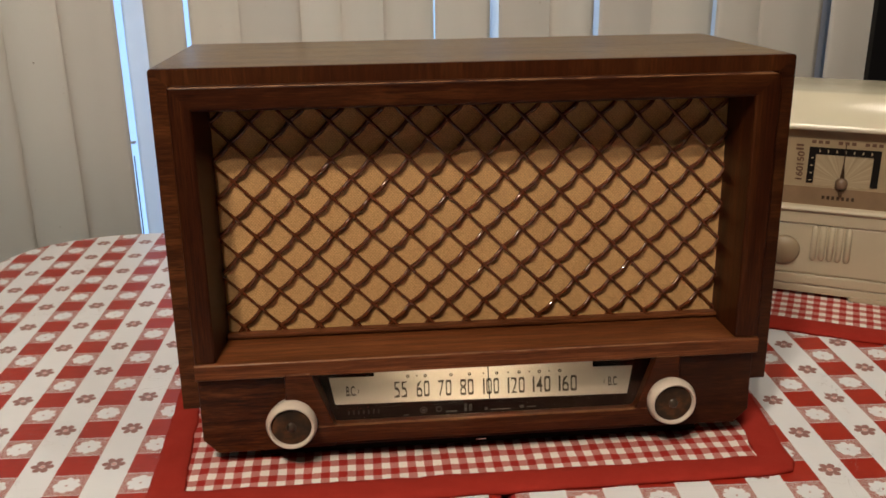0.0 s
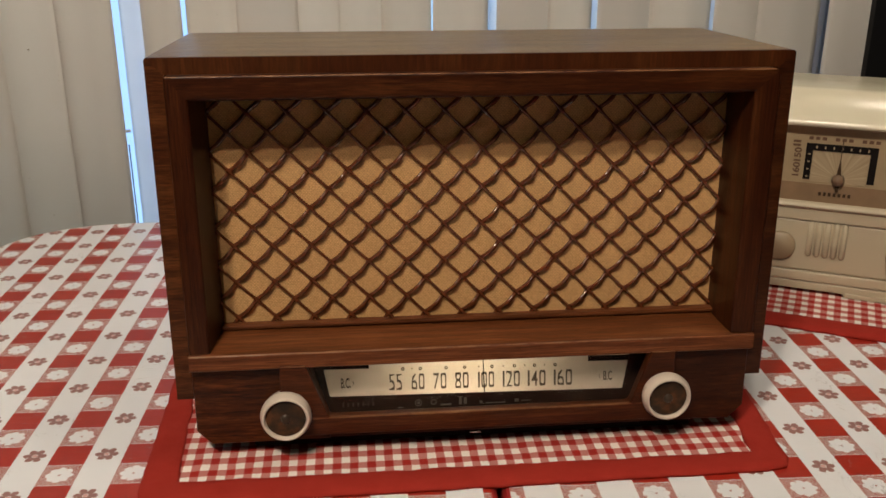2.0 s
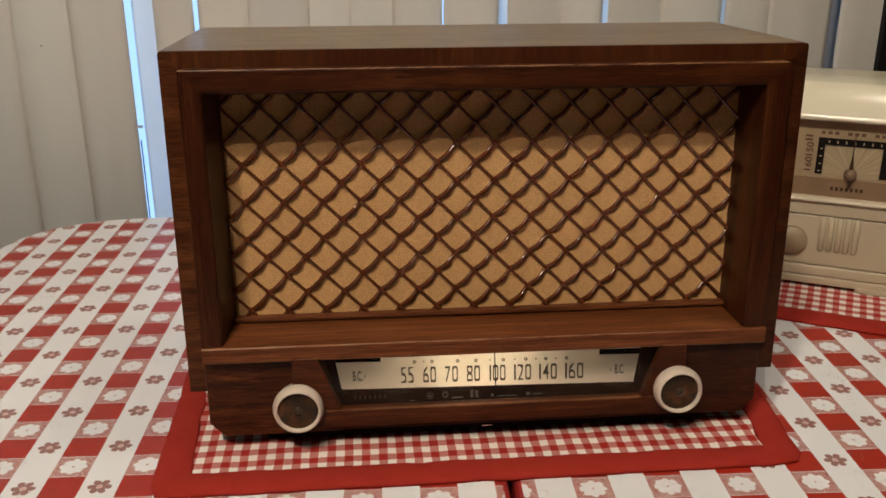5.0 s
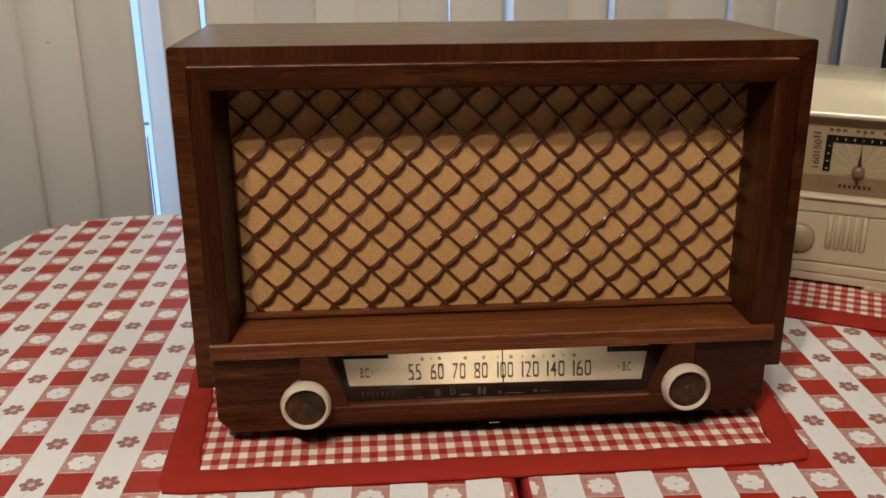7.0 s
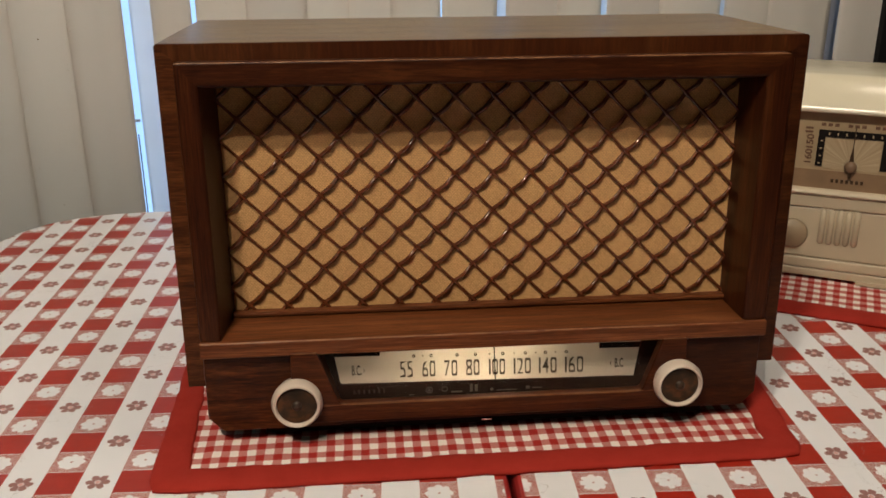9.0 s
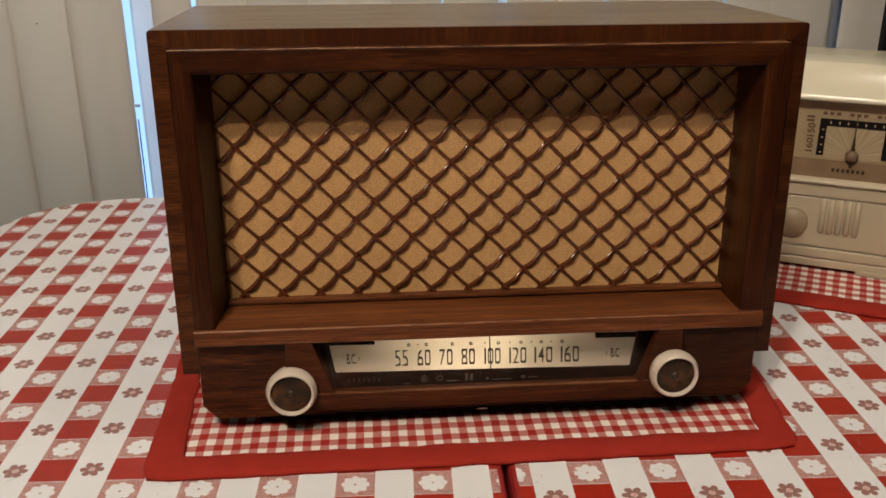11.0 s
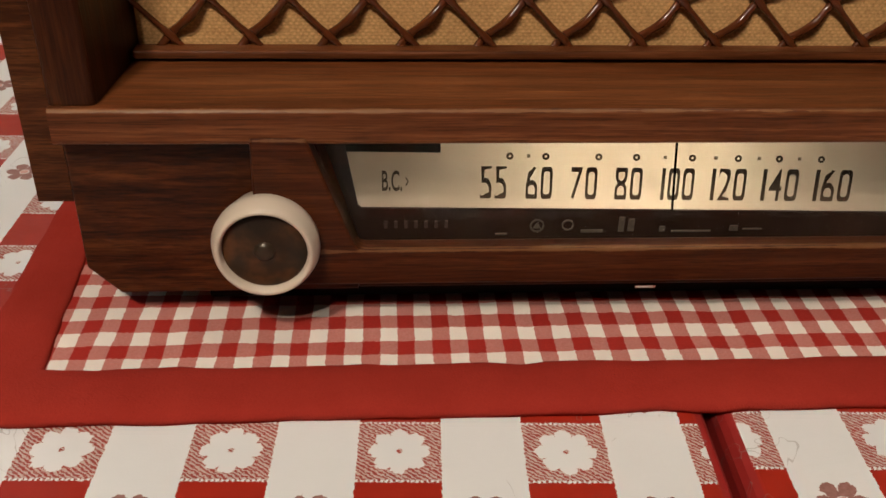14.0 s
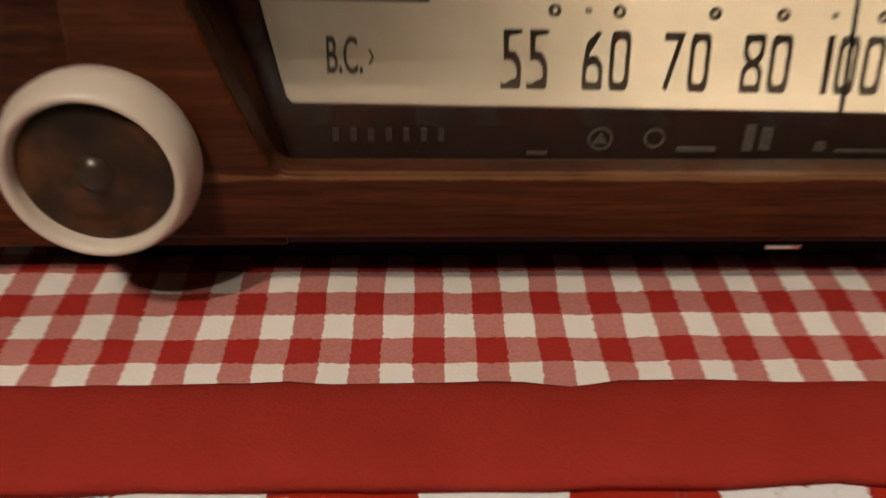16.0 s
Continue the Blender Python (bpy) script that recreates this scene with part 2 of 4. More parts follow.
def check_vinyl(name, ox, oy):
    """Red and white checked flannel-backed vinyl with printed flowers; (ox, oy) is the centre of one red flower."""
    n = Nodes(name)
    co = n.coords()
    s = n.split(co)
    dx, dy = n.math("SUBTRACT", s[0], ox), n.math("SUBTRACT", s[1], oy)
    c, si = math.cos(CLOTH_TURN) / CHECK, math.sin(CLOTH_TURN) / CHECK
    u = n.math("ADD", n.math("ADD", n.math("MULTIPLY", dx, c), n.math("MULTIPLY", dy, si)), 0.25)
    v = n.math("ADD", n.math("ADD", n.math("MULTIPLY", dx, -si), n.math("MULTIPLY", dy, c)), 0.25)
    rag = n.math("MULTIPLY_ADD", n.noise(co, 700.0, 2.0), 0.03, -0.015)
    fu, fv = n.math("FRACT", n.math("ADD", u, rag)), n.math("FRACT", n.math("ADD", v, rag))
    coloured = n.math("GREATER_THAN", fu, 0.5)
    upper = n.math("GREATER_THAN", fv, 0.5)
    # place inside the small square, -0.5 to 0.5
    su = n.math("SUBTRACT", n.math("FRACT", n.math("MULTIPLY", fu, 2.0)), 0.5)
    sv = n.math("SUBTRACT", n.math("FRACT", n.math("MULTIPLY", fv, 2.0)), 0.5)
    rad = n.math("SQRT", n.math("ADD", n.math("MULTIPLY", su, su), n.math("MULTIPLY", sv, sv)))
    ang = n.math("ARCTAN2", sv, su)
    rough_edge = n.math("MULTIPLY_ADD", n.noise(co, 420.0, 3.0), 0.12, -0.06)
    # white flower: eight blunt petals
    petal = n.math("ABSOLUTE", n.math("COSINE", n.math("MULTIPLY", ang, 4.0)))
    w_r = n.math("ADD", n.math("MULTIPLY_ADD", n.math("POWER", petal, 0.5), 0.10, 0.27), rough_edge)
    white_flower = n.math("MULTIPLY", n.math("LESS_THAN", rad, w_r), n.math("GREATER_THAN", rad, 0.035))
    # red flower: six petals about a pale eye, cut apart by thin gaps
    six = n.math("ABSOLUTE", n.math("COSINE", n.math("MULTIPLY", ang, 3.0)))
    r_r = n.math("ADD", n.math("MULTIPLY_ADD", n.math("POWER", six, 0.45), 0.19, 0.135), n.math("MULTIPLY", rough_edge, 0.8))
    red_flower = n.math("MULTIPLY", n.math("LESS_THAN", rad, r_r), n.math("GREATER_THAN", rad, 0.085))
    eye = n.math("LESS_THAN", rad, 0.070)
    # twill on the pink squares
    twill = n.math("GREATER_THAN", n.math("FRACT", n.math("MULTIPLY", n.math("ADD", n.math("MULTIPLY", su, 0.8), n.math("MULTIPLY", sv, 1.1)), 15.0)), 0.47)
    twill = n.math("MULTIPLY", twill, n.math("GREATER_THAN", n.noise(co, 1500.0, 1.0), 0.34))
    worn = n.noise(co, 16.0, 4.0)
    white = n.mix(worn, (0.70, 0.715, 0.735), (0.79, 0.80, 0.815))
    red = n.mix(n.noise(co, 90.0, 3.0), (0.30, 0.017, 0.008), (0.40, 0.027, 0.013))
    flower_red = n.mix(n.noise(co, 600.0), (0.17, 0.060, 0.050), (0.42, 0.22, 0.20))
    pink = n.mix(twill, (0.56, 0.44, 0.41), n.mix(0.25, red, (0.30, 0.16, 0.14)))
    teeth = n.math("GREATER_THAN", n.math("FRACT", n.math("MULTIPLY", su, 17.0)), 0.45)
    rim = n.math("MULTIPLY", teeth, n.math("GREATER_THAN", n.math("ABSOLUTE", sv), 0.462))
    pink_sq = n.mix(rim, n.mix(white_flower, pink, white), white)
    white_sq = n.mix(eye, n.mix(red_flower, white, flower_red), (0.62, 0.36, 0.32))
    col = n.mix(coloured, n.mix(upper, white_sq, white), n.mix(upper, red, pink_sq))
    # the rolled seam edge shows plain red
    seam = n.math("SUBTRACT", s[0], n.math("MULTIPLY_ADD", s[1], 0.036, 0.0112))
    near = n.math("LESS_THAN", n.math("ABSOLUTE", seam), 0.0062)
    col = n.mix(near, col, (0.30, 0.022, 0.020))
    thin = n.math("LESS_THAN", n.math("ABSOLUTE", n.math("SUBTRACT", n.noise(co, 26.0, 3.0, 0.6, 1.2), 0.5)), 0.0035)
    crack = n.math("MULTIPLY", thin, n.math("GREATER_THAN", n.noise(co, 11.0, 2.0), 0.56))
    col = n.mix(n.math("MULTIPLY", crack, 0.38), col, (0.24, 0.20, 0.19))
    crease = n.noise(n.scaled(co, (1.0, 1.6, 1.0)), 22.0, 3.0, 0.5, 0.6)
    fibre = n.noise(co, 1300.0, 2.0)
    n.bump(n.math("ADD", n.math("MULTIPLY", crease, 2.2), n.math("MULTIPLY", fibre, 0.12)), 0.16, 0.0015)
    r = n.math("MULTIPLY_ADD", worn, 0.2, 0.28)
    return n.set(colour=col, rough=r, spec=0.32)


VINYL_A = check_vinyl("checked_vinyl_a", -0.0165, -0.0880)
VINYL_B = check_vinyl("checked_vinyl_b", 0.0366, -0.0840)


def gingham(name, turn, ox, oy):
    n = Nodes(name)
    co = n.coords()
    s = n.split(co)
    wob = n.math("MULTIPLY_ADD", n.noise(co, 55.0, 2.0), 0.0016, -0.0008)
    fuzz = n.math("MULTIPLY_ADD", n.noise(co, 900.0, 2.0), 0.0012, -0.0006)
    c, si = math.cos(turn), math.sin(turn)
    dx, dy = n.math("SUBTRACT", s[0], ox), n.math("SUBTRACT", s[1], oy)
    u = n.math("ADD", n.math("ADD", n.math("MULTIPLY", dx, c), n.math("MULTIPLY", dy, si)), n.math("ADD", wob, fuzz))
    v = n.math("ADD", n.math("ADD", n.math("MULTIPLY", dx, -si), n.math("MULTIPLY", dy, c)), n.math("ADD", wob, fuzz))
    a = n.math("GREATER_THAN", n.math("FRACT", n.math("DIVIDE", u, 0.0122)), 0.5)
    b = n.math("GREATER_THAN", n.math("FRACT", n.math("DIVIDE", v, 0.0146)), 0.5)
    both, one = n.math("MULTIPLY", a, b), n.math("MAXIMUM", a, b)
    thread = n.noise(n.scaled(co, (1, 1, 1)), 1500.0, 2.0)
    white = n.mix(n.noise(co, 45.0), (0.71, 0.650, 0.60), (0.80, 0.745, 0.69))
    half = n.mix(thread, (0.385, 0.108, 0.091), (0.56, 0.255, 0.22))
    red = n.mix(thread, (0.295, 0.018, 0.013), (0.385, 0.029, 0.020))
    col = n.mix(both, n.mix(one, white, half), red)
    weave = n.noise(co, 1800.0, 1.0)
    n.bump(n.math("ADD", n.math("MULTIPLY", weave, 0.4), n.noise(co, 70.0, 3.0)), 0.35, 0.0012)
    return n.set(colour=col, rough=0.9, spec=0.15)


GINGHAM = gingham("gingham_cotton", radians(0.2), -0.2075, -0.0247)
GINGHAM_TURNED = gingham("gingham_cotton_turned", radians(-28.5), 0.3065, 0.1915)


def red_cotton():
    n = Nodes("red_cotton")
    co = n.coords()
    col = n.mix(n.noise(co, 60.0, 4.0), (0.285, 0.023, 0.014), (0.395, 0.038, 0.025))
    col = n.mix(n.math("MULTIPLY", n.noise(co, 1500.0, 2.0), 0.4), col, (0.21, 0.018, 0.014))
    n.bump(n.math("ADD", n.math("MULTIPLY", n.noise(co, 1500.0, 2.0), 0.35), n.math("MULTIPLY", n.noise(co, 45.0, 4.0, 0.6), 1.6)), 0.5, 0.0020)
    return n.set(colour=col, rough=0.95, spec=0.08)


RED_CLOTH = red_cotton()


def slat_vinyl():
    """Ivory vinyl that lets a little daylight through."""
    n = Nodes("ivory_blind_vinyl")
    co = n.coords()
    col = n.mix(n.noise(n.scaled(co, (1, 1, 0.15)), 20.0, 3.0), (0.79, 0.76, 0.69), (0.85, 0.825, 0.765))
    speck = n.ramp(n.noise(co, 130.0, 2.0), (0.20, (0.7, 0.66, 0.6)), (0.26, (1, 1, 1)))
    col = n.mix(1.0, col, speck, "MULTIPLY")
    tone = n.tree.nodes.new("ShaderNodeObjectInfo").outputs["Random"]
    col = n.mix(tone, n.mix(1.0, col, (0.86, 0.85, 0.86), "MULTIPLY"), col)
    soft = n.noise(n.scaled(co, (1, 1, 0.3)), 9.0, 3.0)
    n.bump(n.math("ADD", n.math("MULTIPLY", soft, 9.0), n.noise(n.scaled(co, (60, 60, 3)), 20.0, 2.0)), 0.12, 0.0009)
    n.set(colour=col, rough=0.55)
    thin = n.tree.nodes.new("ShaderNodeBsdfTranslucent")
    n.put(thin.inputs["Color"], (0.72, 0.64, 0.52, 1.0))
    both = n.tree.nodes.new("ShaderNodeMixShader")
    both.inputs[0].default_value = 0.30
    n.tree.links.new(n.bsdf.outputs[0], both.inputs[1])
    n.tree.links.new(thin.outputs[0], both.inputs[2])
    n.tree.links.new(both.outputs[0], n.tree.nodes["Material Output"].inputs["Surface"])
    return n.mat


SLAT = slat_vinyl()
def thin_vinyl():
    """White vinyl with daylight's blue put into its colour, thin enough to glow when lit from behind."""
    n = Nodes("thin_day_tinted_vinyl")
    col = n.mix(n.noise(n.coords(), 30.0), (0.74, 0.78, 0.82), (0.82, 0.85, 0.89))
    n.set(colour=col, rough=0.5)
    thin = n.tree.nodes.new("ShaderNodeBsdfTranslucent")
    n.put(thin.inputs["Color"], col)
    both = n.tree.nodes.new("ShaderNodeMixShader")
    both.inputs[0].default_value = 0.42
    n.tree.links.new(n.bsdf.outputs[0], both.inputs[1])
    n.tree.links.new(thin.outputs[0], both.inputs[2])
    n.tree.links.new(both.outputs[0], n.tree.nodes["Material Output"].inputs["Surface"])
    return n.mat


THIN_SLAT = thin_vinyl()
# unseen walls and ceiling are near-black and warm to hold down fill light
WALL = plain("dark_bounce_wall", (0.036, 0.023, 0.014), 0.8, vary=0.05, scale=8)
WALL_PALE = plain("pale_painted_wall", (0.50, 0.49, 0.52), 0.8, vary=0.05, scale=8)
CEILING = plain("dark_bounce_ceiling", (0.055, 0.042, 0.030), 0.9, vary=0.04, scale=8)
FLOOR = wood("floor_boards", (8.0, 1.0, 8.0), dark=(0.02, 0.01, 0.005), mid=(0.04, 0.02, 0.01), light=(0.06, 0.035, 0.018))
FRAME_WHITE = plain("window_frame_paint", (0.62, 0.64, 0.66), 0.4, vary=0.04)
DOOR_BLACK = plain("black_lacquer", (0.006, 0.006, 0.0065), 0.55, spec=0.2)


def daylight():
    n = Nodes("daylight_outside")
    n.set(colour=(0.0, 0.0, 0.0), rough=1.0, glow=(0.36, 0.60, 1.0), glow_by=1.5)
    return n.mat


DAYLIGHT = daylight()


# ---- mesh helpers ----
def part(name, bm, material, parent=None, label="", smooth=False):
    """Links a bmesh as one mesh object, under a thing or a part if one is given."""
    mesh = bpy.data.meshes.new(name)
    bm.to_mesh(mesh)
    bm.free()
    if smooth:
        mesh.polygons.foreach_set("use_smooth", [True] * len(mesh.polygons))
    mesh.materials.append(material)
    ob = new(name, mesh)
    ob.parent = parent
    if label:
        tagged(ob, label)
    return ob


def thing(name, label, category, m=None, group="", kind=""):
    ob = new(name)
    ob.empty_display_size = 0.02
    if m is not None:
        ob.matrix_basis = m
    return tagged(ob, label, category, group, kind)


def box(x0, x1, y0, y1, z0, z1, bevel=0.0, segments=2):
    bm = bmesh.new()
    bmesh.ops.create_cube(bm, size=1.0)
    for v in bm.verts:
        v.co = Vector(((x0 + x1) / 2 + v.co.x * (x1 - x0), (y0 + y1) / 2 + v.co.y * (y1 - y0), (z0 + z1) / 2 + v.co.z * (z1 - z0)))
    if bevel:
        bmesh.ops.bevel(bm, geom=bm.edges[:], offset=bevel, segments=segments, profile=0.5, affect="EDGES")
    return bm


def prism(points, y0, y1, bevel=0.0, segments=2):
    """A polygon of (x, z) points, drawn out from y0 to y1."""
    bm = bmesh.new()
    a = [bm.verts.new((x, y0, z)) for x, z in points]
    b = [bm.verts.new((x, y1, z)) for x, z in points]
    bm.faces.new(a)
    bm.faces.new(b[::-1])
    for i in range(len(a)):
        j = (i + 1) % len(a)
        bm.faces.new((a[j], a[i], b[i], b[j]))
    bmesh.ops.recalc_face_normals(bm, faces=bm.faces[:])
    if bevel:
        bmesh.ops.bevel(bm, geom=bm.edges[:], offset=bevel, segments=segments, profile=0.5, affect="EDGES")
    return bm


def hull8(corners, bevel=0.0, segments=2):
    """A solid from eight corners: four of one end in order, then the four of the other."""
    bm = bmesh.new()
    v = [bm.verts.new(c) for c in corners]
    for f in ((0, 1, 2, 3), (7, 6, 5, 4), (0, 4, 5, 1), (1, 5, 6, 2), (2, 6, 7, 3), (3, 7, 4, 0)):
        bm.faces.new([v[i] for i in f])
    bmesh.ops.recalc_face_normals(bm, faces=bm.faces[:])
    if bevel:
        pairs = {frozenset((v[i], v[i + 4])) for i in range(4)}
        long = [e for e in bm.edges if frozenset(e.verts) in pairs]
        bmesh.ops.bevel(bm, geom=long, offset=bevel, segments=segments, profile=0.5, affect="EDGES")
    return bm


def round_corner(bm, x, z, sx, r, cuts=5):
    """Takes the upper corner at (x, z) off along an arc of radius r; sx is the side it lies on."""
    cx, cz = x - sx * r, z - r
    for k in range(cuts):
        a = math.pi / 2 * (k + 0.5) / cuts
        nor = Vector((sx * math.cos(a), 0, math.sin(a)))
        cut = bmesh.ops.bisect_plane(bm, geom=bm.verts[:] + bm.edges[:] + bm.faces[:], plane_co=Vector((cx, 0, cz)) + nor * r, plane_no=nor, clear_outer=True)
        bmesh.ops.holes_fill(bm, edges=[e for e in bm.edges if e.is_boundary], sides=0)
    bmesh.ops.recalc_face_normals(bm, faces=bm.faces[:])
    return bm


def lathe(profile, centre, steps=48):
    """Turns a profile of (radius, y) about an axis along y through centre."""
    bm = bmesh.new()
    cx, cy, cz = centre
    rings = []
    for r, y in profile:
        if r <= 1e-6:
            rings.append([bm.verts.new((cx, cy + y, cz))])
        else:
            rings.append([bm.verts.new((cx + r * math.cos(k * math.tau / steps), cy + y, cz + r * math.sin(k * math.tau / steps))) for k in range(steps)])
    for a, b in zip(rings, rings[1:]):
        for k in range(steps):
            j = (k + 1) % steps
            some = [a[k % len(a)], a[j % len(a)], b[j % len(b)], b[k % len(b)]]
            face = list(dict.fromkeys(some))
            if len(face) > 2:
                bm.faces.new(face)
    bmesh.ops.recalc_face_normals(bm, faces=bm.faces[:])
    return bm


def glyphs(text, weight):
    """The built-in font's outlines of a text as a bmesh, extruded."""
    curve = bpy.data.curves.new("lettering", "FONT")
    curve.body, curve.extrude, curve.offset = text, 0.01, weight
    temp = new("lettering", curve)
    bpy.context.view_layer.update()
    mesh = bpy.data.meshes.new_from_object(temp.evaluated_get(bpy.context.evaluated_depsgraph_get()))
    bpy.data.objects.remove(temp)
    bpy.data.curves.remove(curve)
    bm = bmesh.new()
    bm.from_mesh(mesh)
    bpy.data.meshes.remove(mesh)
    return bm


def fitted(bm, x0, x1, z0, z1, y, depth, square=False):
    """Stretches glyphs to a rectangle facing -y; square makes round digits boxy."""
    xs, ys = [v.co.x for v in bm.verts], [v.co.y for v in bm.verts]
    lo, hi, bottom, top = min(xs), max(xs), min(ys), max(ys)
    for v in bm.verts:
        fx, fz = (v.co.x - lo) / (hi - lo), (v.co.y - bottom) / (top - bottom)
        if square:
            u, w = 2 * fx - 1, 2 * fz - 1
            size = (u ** 4 + w ** 4) ** 0.25
            k = math.hypot(u, w) / size if size > 1e-6 else 1.0
            k = 1.0 + (k - 1.0) * 1.15
            fx, fz = (max(-1, min(1, u * k)) + 1) / 2, (max(-1, min(1, w * k)) + 1) / 2
        v.co = Vector((x0 + fx * (x1 - x0), y - (depth if v.co.z > 0 else 0.0), z0 + fz * (z1 - z0)))
    return bm


def lettering(text, x0, x1, z0, z1, y, depth=0.0002, weight=0.0):
    """A word in the built-in font that fills the given rectangle."""
    return fitted(glyphs(text, weight), x0, x1, z0, z1, y, depth)


def numeral(text, x0, x1, z0, z1, y, depth=0.0002):
    """A number in narrow boxy digits, evenly spaced."""
    widths = [0.30 if c == "1" else 1.0 for c in text]
    gap = 0.30
    unit = (x1 - x0) / (sum(widths) + gap * (len(text) - 1))
    out = bmesh.new()
    x = x0
    for c, w in zip(text, widths):
        bm = fitted(glyphs(c, 0.003), x, x + w * unit, z0, z1, y, depth, c in "05682")
        mesh = bpy.data.meshes.new("digit")
        bm.to_mesh(mesh)
        bm.free()
        out.from_mesh(mesh)
        bpy.data.meshes.remove(mesh)
        x += (w + gap) * unit
    return out


# ---- room ----
def slab(name, x0, x1, y0, y1, z0, z1, material, label, category):
    return tagged(part(name, box(x0, x1, y0, y1, z0, z1), material), label, category, kind="structure")


FLOOR_Z, CEIL_Z = -0.75, 1.72
slab("floor", -2.6, 2.6, -3.2, 1.0, FLOOR_Z - 0.05, FLOOR_Z, FLOOR, "plain brown board floor under the table", "floor")
slab("ceiling", -2.6, 2.6, -3.2, 1.0, CEIL_Z, CEIL_Z + 0.05, CEILING, "plain ceiling out of view, darkened to cut bounce light", "ceiling")
slab("wall_west", -2.7, -2.6, -3.2, 1.0, FLOOR_Z, CEIL_Z, WALL, "plain wall out of view, darkened to cut bounce light", "wall")
slab("wall_east", 2.6, 2.7, -3.2, 1.0, FLOOR_Z, CEIL_Z, WALL, "plain wall out of view, darkened to cut bounce light", "wall")
slab("wall_south", -2.6, 2.6, -3.3, -3.2, FLOOR_Z, CEIL_Z, WALL, "plain wall out of view, darkened to cut bounce light", "wall")
slab("wall_north_left", -2.6, -1.1, 0.88, 1.0, FLOOR_Z, CEIL_Z, WALL, "wall beside the window, darkened to cut bounce light", "wall")
slab("wall_north_right", 0.50, 2.6, 0.88, 1.0, FLOOR_Z, CEIL_Z, WALL_PALE, "pale grey painted wall beside the window", "wall")
slab("wall_north_top", -1.1, 0.50, 0.88, 1.0, 1.35, CEIL_Z, WALL, "wall above the window, darkened to cut bounce light", "wall")

win = thing("window_1", "tall sliding glass door with pale frame behind blinds", "window", kind="structure")
for x0, x1 in ((-1.1, -1.05), (-0.66, -0.60), (0.44, 0.50)):
    part("window_frame", box(x0, x1, 0.90, 0.95, FLOOR_Z, 1.35, 0.004), FRAME_WHITE, win)
part("window_frame", box(-1.05, 0.44, 0.90, 0.95, 1.30, 1.35, 0.004), FRAME_WHITE, win)
part("window_sill", box(-1.05, 0.44, 0.90, 0.95, FLOOR_Z, FLOOR_Z + 0.06, 0.004), FRAME_WHITE, win)
for x0, x1 in ((-1.05, -0.66), (-0.60, 0.44)):
    pane = part("pane", box(x0, x1, 0.922, 0.928, FLOOR_Z + 0.06, 1.30), PANE, win)
    pane.visible_shadow = False
backdrop = tagged(part("backdrop", box(-6.0, 6.0, 4.0, 4.02, -3.0, 5.0), DAYLIGHT), "pale blue daylight outside the window", "daylight", kind="structure")
slab("door_1", 0.652, 1.5, 0.69, 0.74, FLOOR_Z, 1.30, DOOR_BLACK, "plain black door panel beside the blinds", "door")

# vertical blind: ivory slats, each a shallow curved strip hung from a rail
blind = thing("vertical_blind", "closed ivory vinyl vertical blind with lit slits", "blind")
part("headrail", box(-0.95, 0.64, 0.675, 0.725, 1.36, 1.40, 0.003), FRAME_WHITE, blind)
EDGES = (-0.790, -0.710, -0.630, -0.545, -0.468, -0.356, -0.297, -0.235, -0.158, -0.100, -0.040, 0.030, 0.1176, 0.188, 0.258, 0.331, 0.4235, 0.487, 0.592, 0.660)


def slat(x0, x1, y0, y1, bow, wave=0.0):
    """A bowed blind slat with a slow ripple across it."""
    bm = bmesh.new()
    cols = 12
    grid = []
    for k in range(cols + 1):
        f = k / cols
        x, y = x0 + f * (x1 - x0), y0 + f * (y1 - y0) - bow * 4 * f * (1 - f) + 0.0011 * math.sin(wave + 9.0 * f)
        grid.append([bm.verts.new((x, y + d, z)) for d in (0.0, 0.0007) for z in (FLOOR_Z + 0.02, 1.36)])
    for a, b in zip(grid, grid[1:]):
        bm.faces.new((a[0], b[0], b[1], a[1]))
        bm.faces.new((a[3], b[3], b[2], a[2]))
        bm.faces.new((a[1], b[1], b[3], a[3]))
        bm.faces.new((a[2], b[2], b[0], a[0]))
    bm.faces.new((grid[0][0], grid[0][1], grid[0][3], grid[0][2]))
    bm.faces.new((grid[-1][2], grid[-1][3], grid[-1][1], grid[-1][0]))
    bmesh.ops.recalc_face_normals(bm, faces=bm.faces[:])
    return bm


SLITS = {5: 0.037, 6: 0.0065, 11: 0.0015, 12: 0.0120, 14: 0.0080, 16: 0.0040, 18: 0.013}
for i, (a, b) in enumerate(zip(EDGES, EDGES[1:])):
    lap = -SLITS[i + 1] if i + 1 in SLITS else 0.010
    turn = random.uniform(-0.004, 0.004)
    part("slat", slat(a, b + lap, 0.7046 + turn * 0.4, 0.7064 - turn * 0.4, 0.0050, random.uniform(0, 6.2)), SLAT, blind, smooth=True)

# a turned slat hangs behind the wide gap and takes the daylight from behind
for x0, x1 in ((-0.3925, -0.330), (-0.3015, -0.250), (0.1115, 0.165), (0.2540, 0.305), (0.4210, 0.470)):
    part("turned_slat", slat(x0, x1, 0.745, 0.752, 0.006), THIN_SLAT, blind, "thin white slat glowing with daylight", smooth=True)
for x, z, w in ((-0.5010, 0.2015, 0.0013),):
    part("scuff", box(x - w, x + w, 0.6925, 0.6932, z - 0.0008, z + 0.0008, 0.0003), SHADE_SCUFF_TAN, blind, "small brown scuff mark")
part("hem_weight", box(-0.3990, -0.3976, 0.738, 0.7395, FLOOR_Z + 0.02, 0.062, 0.0003), BLACK, blind, "thin dark weight strip")
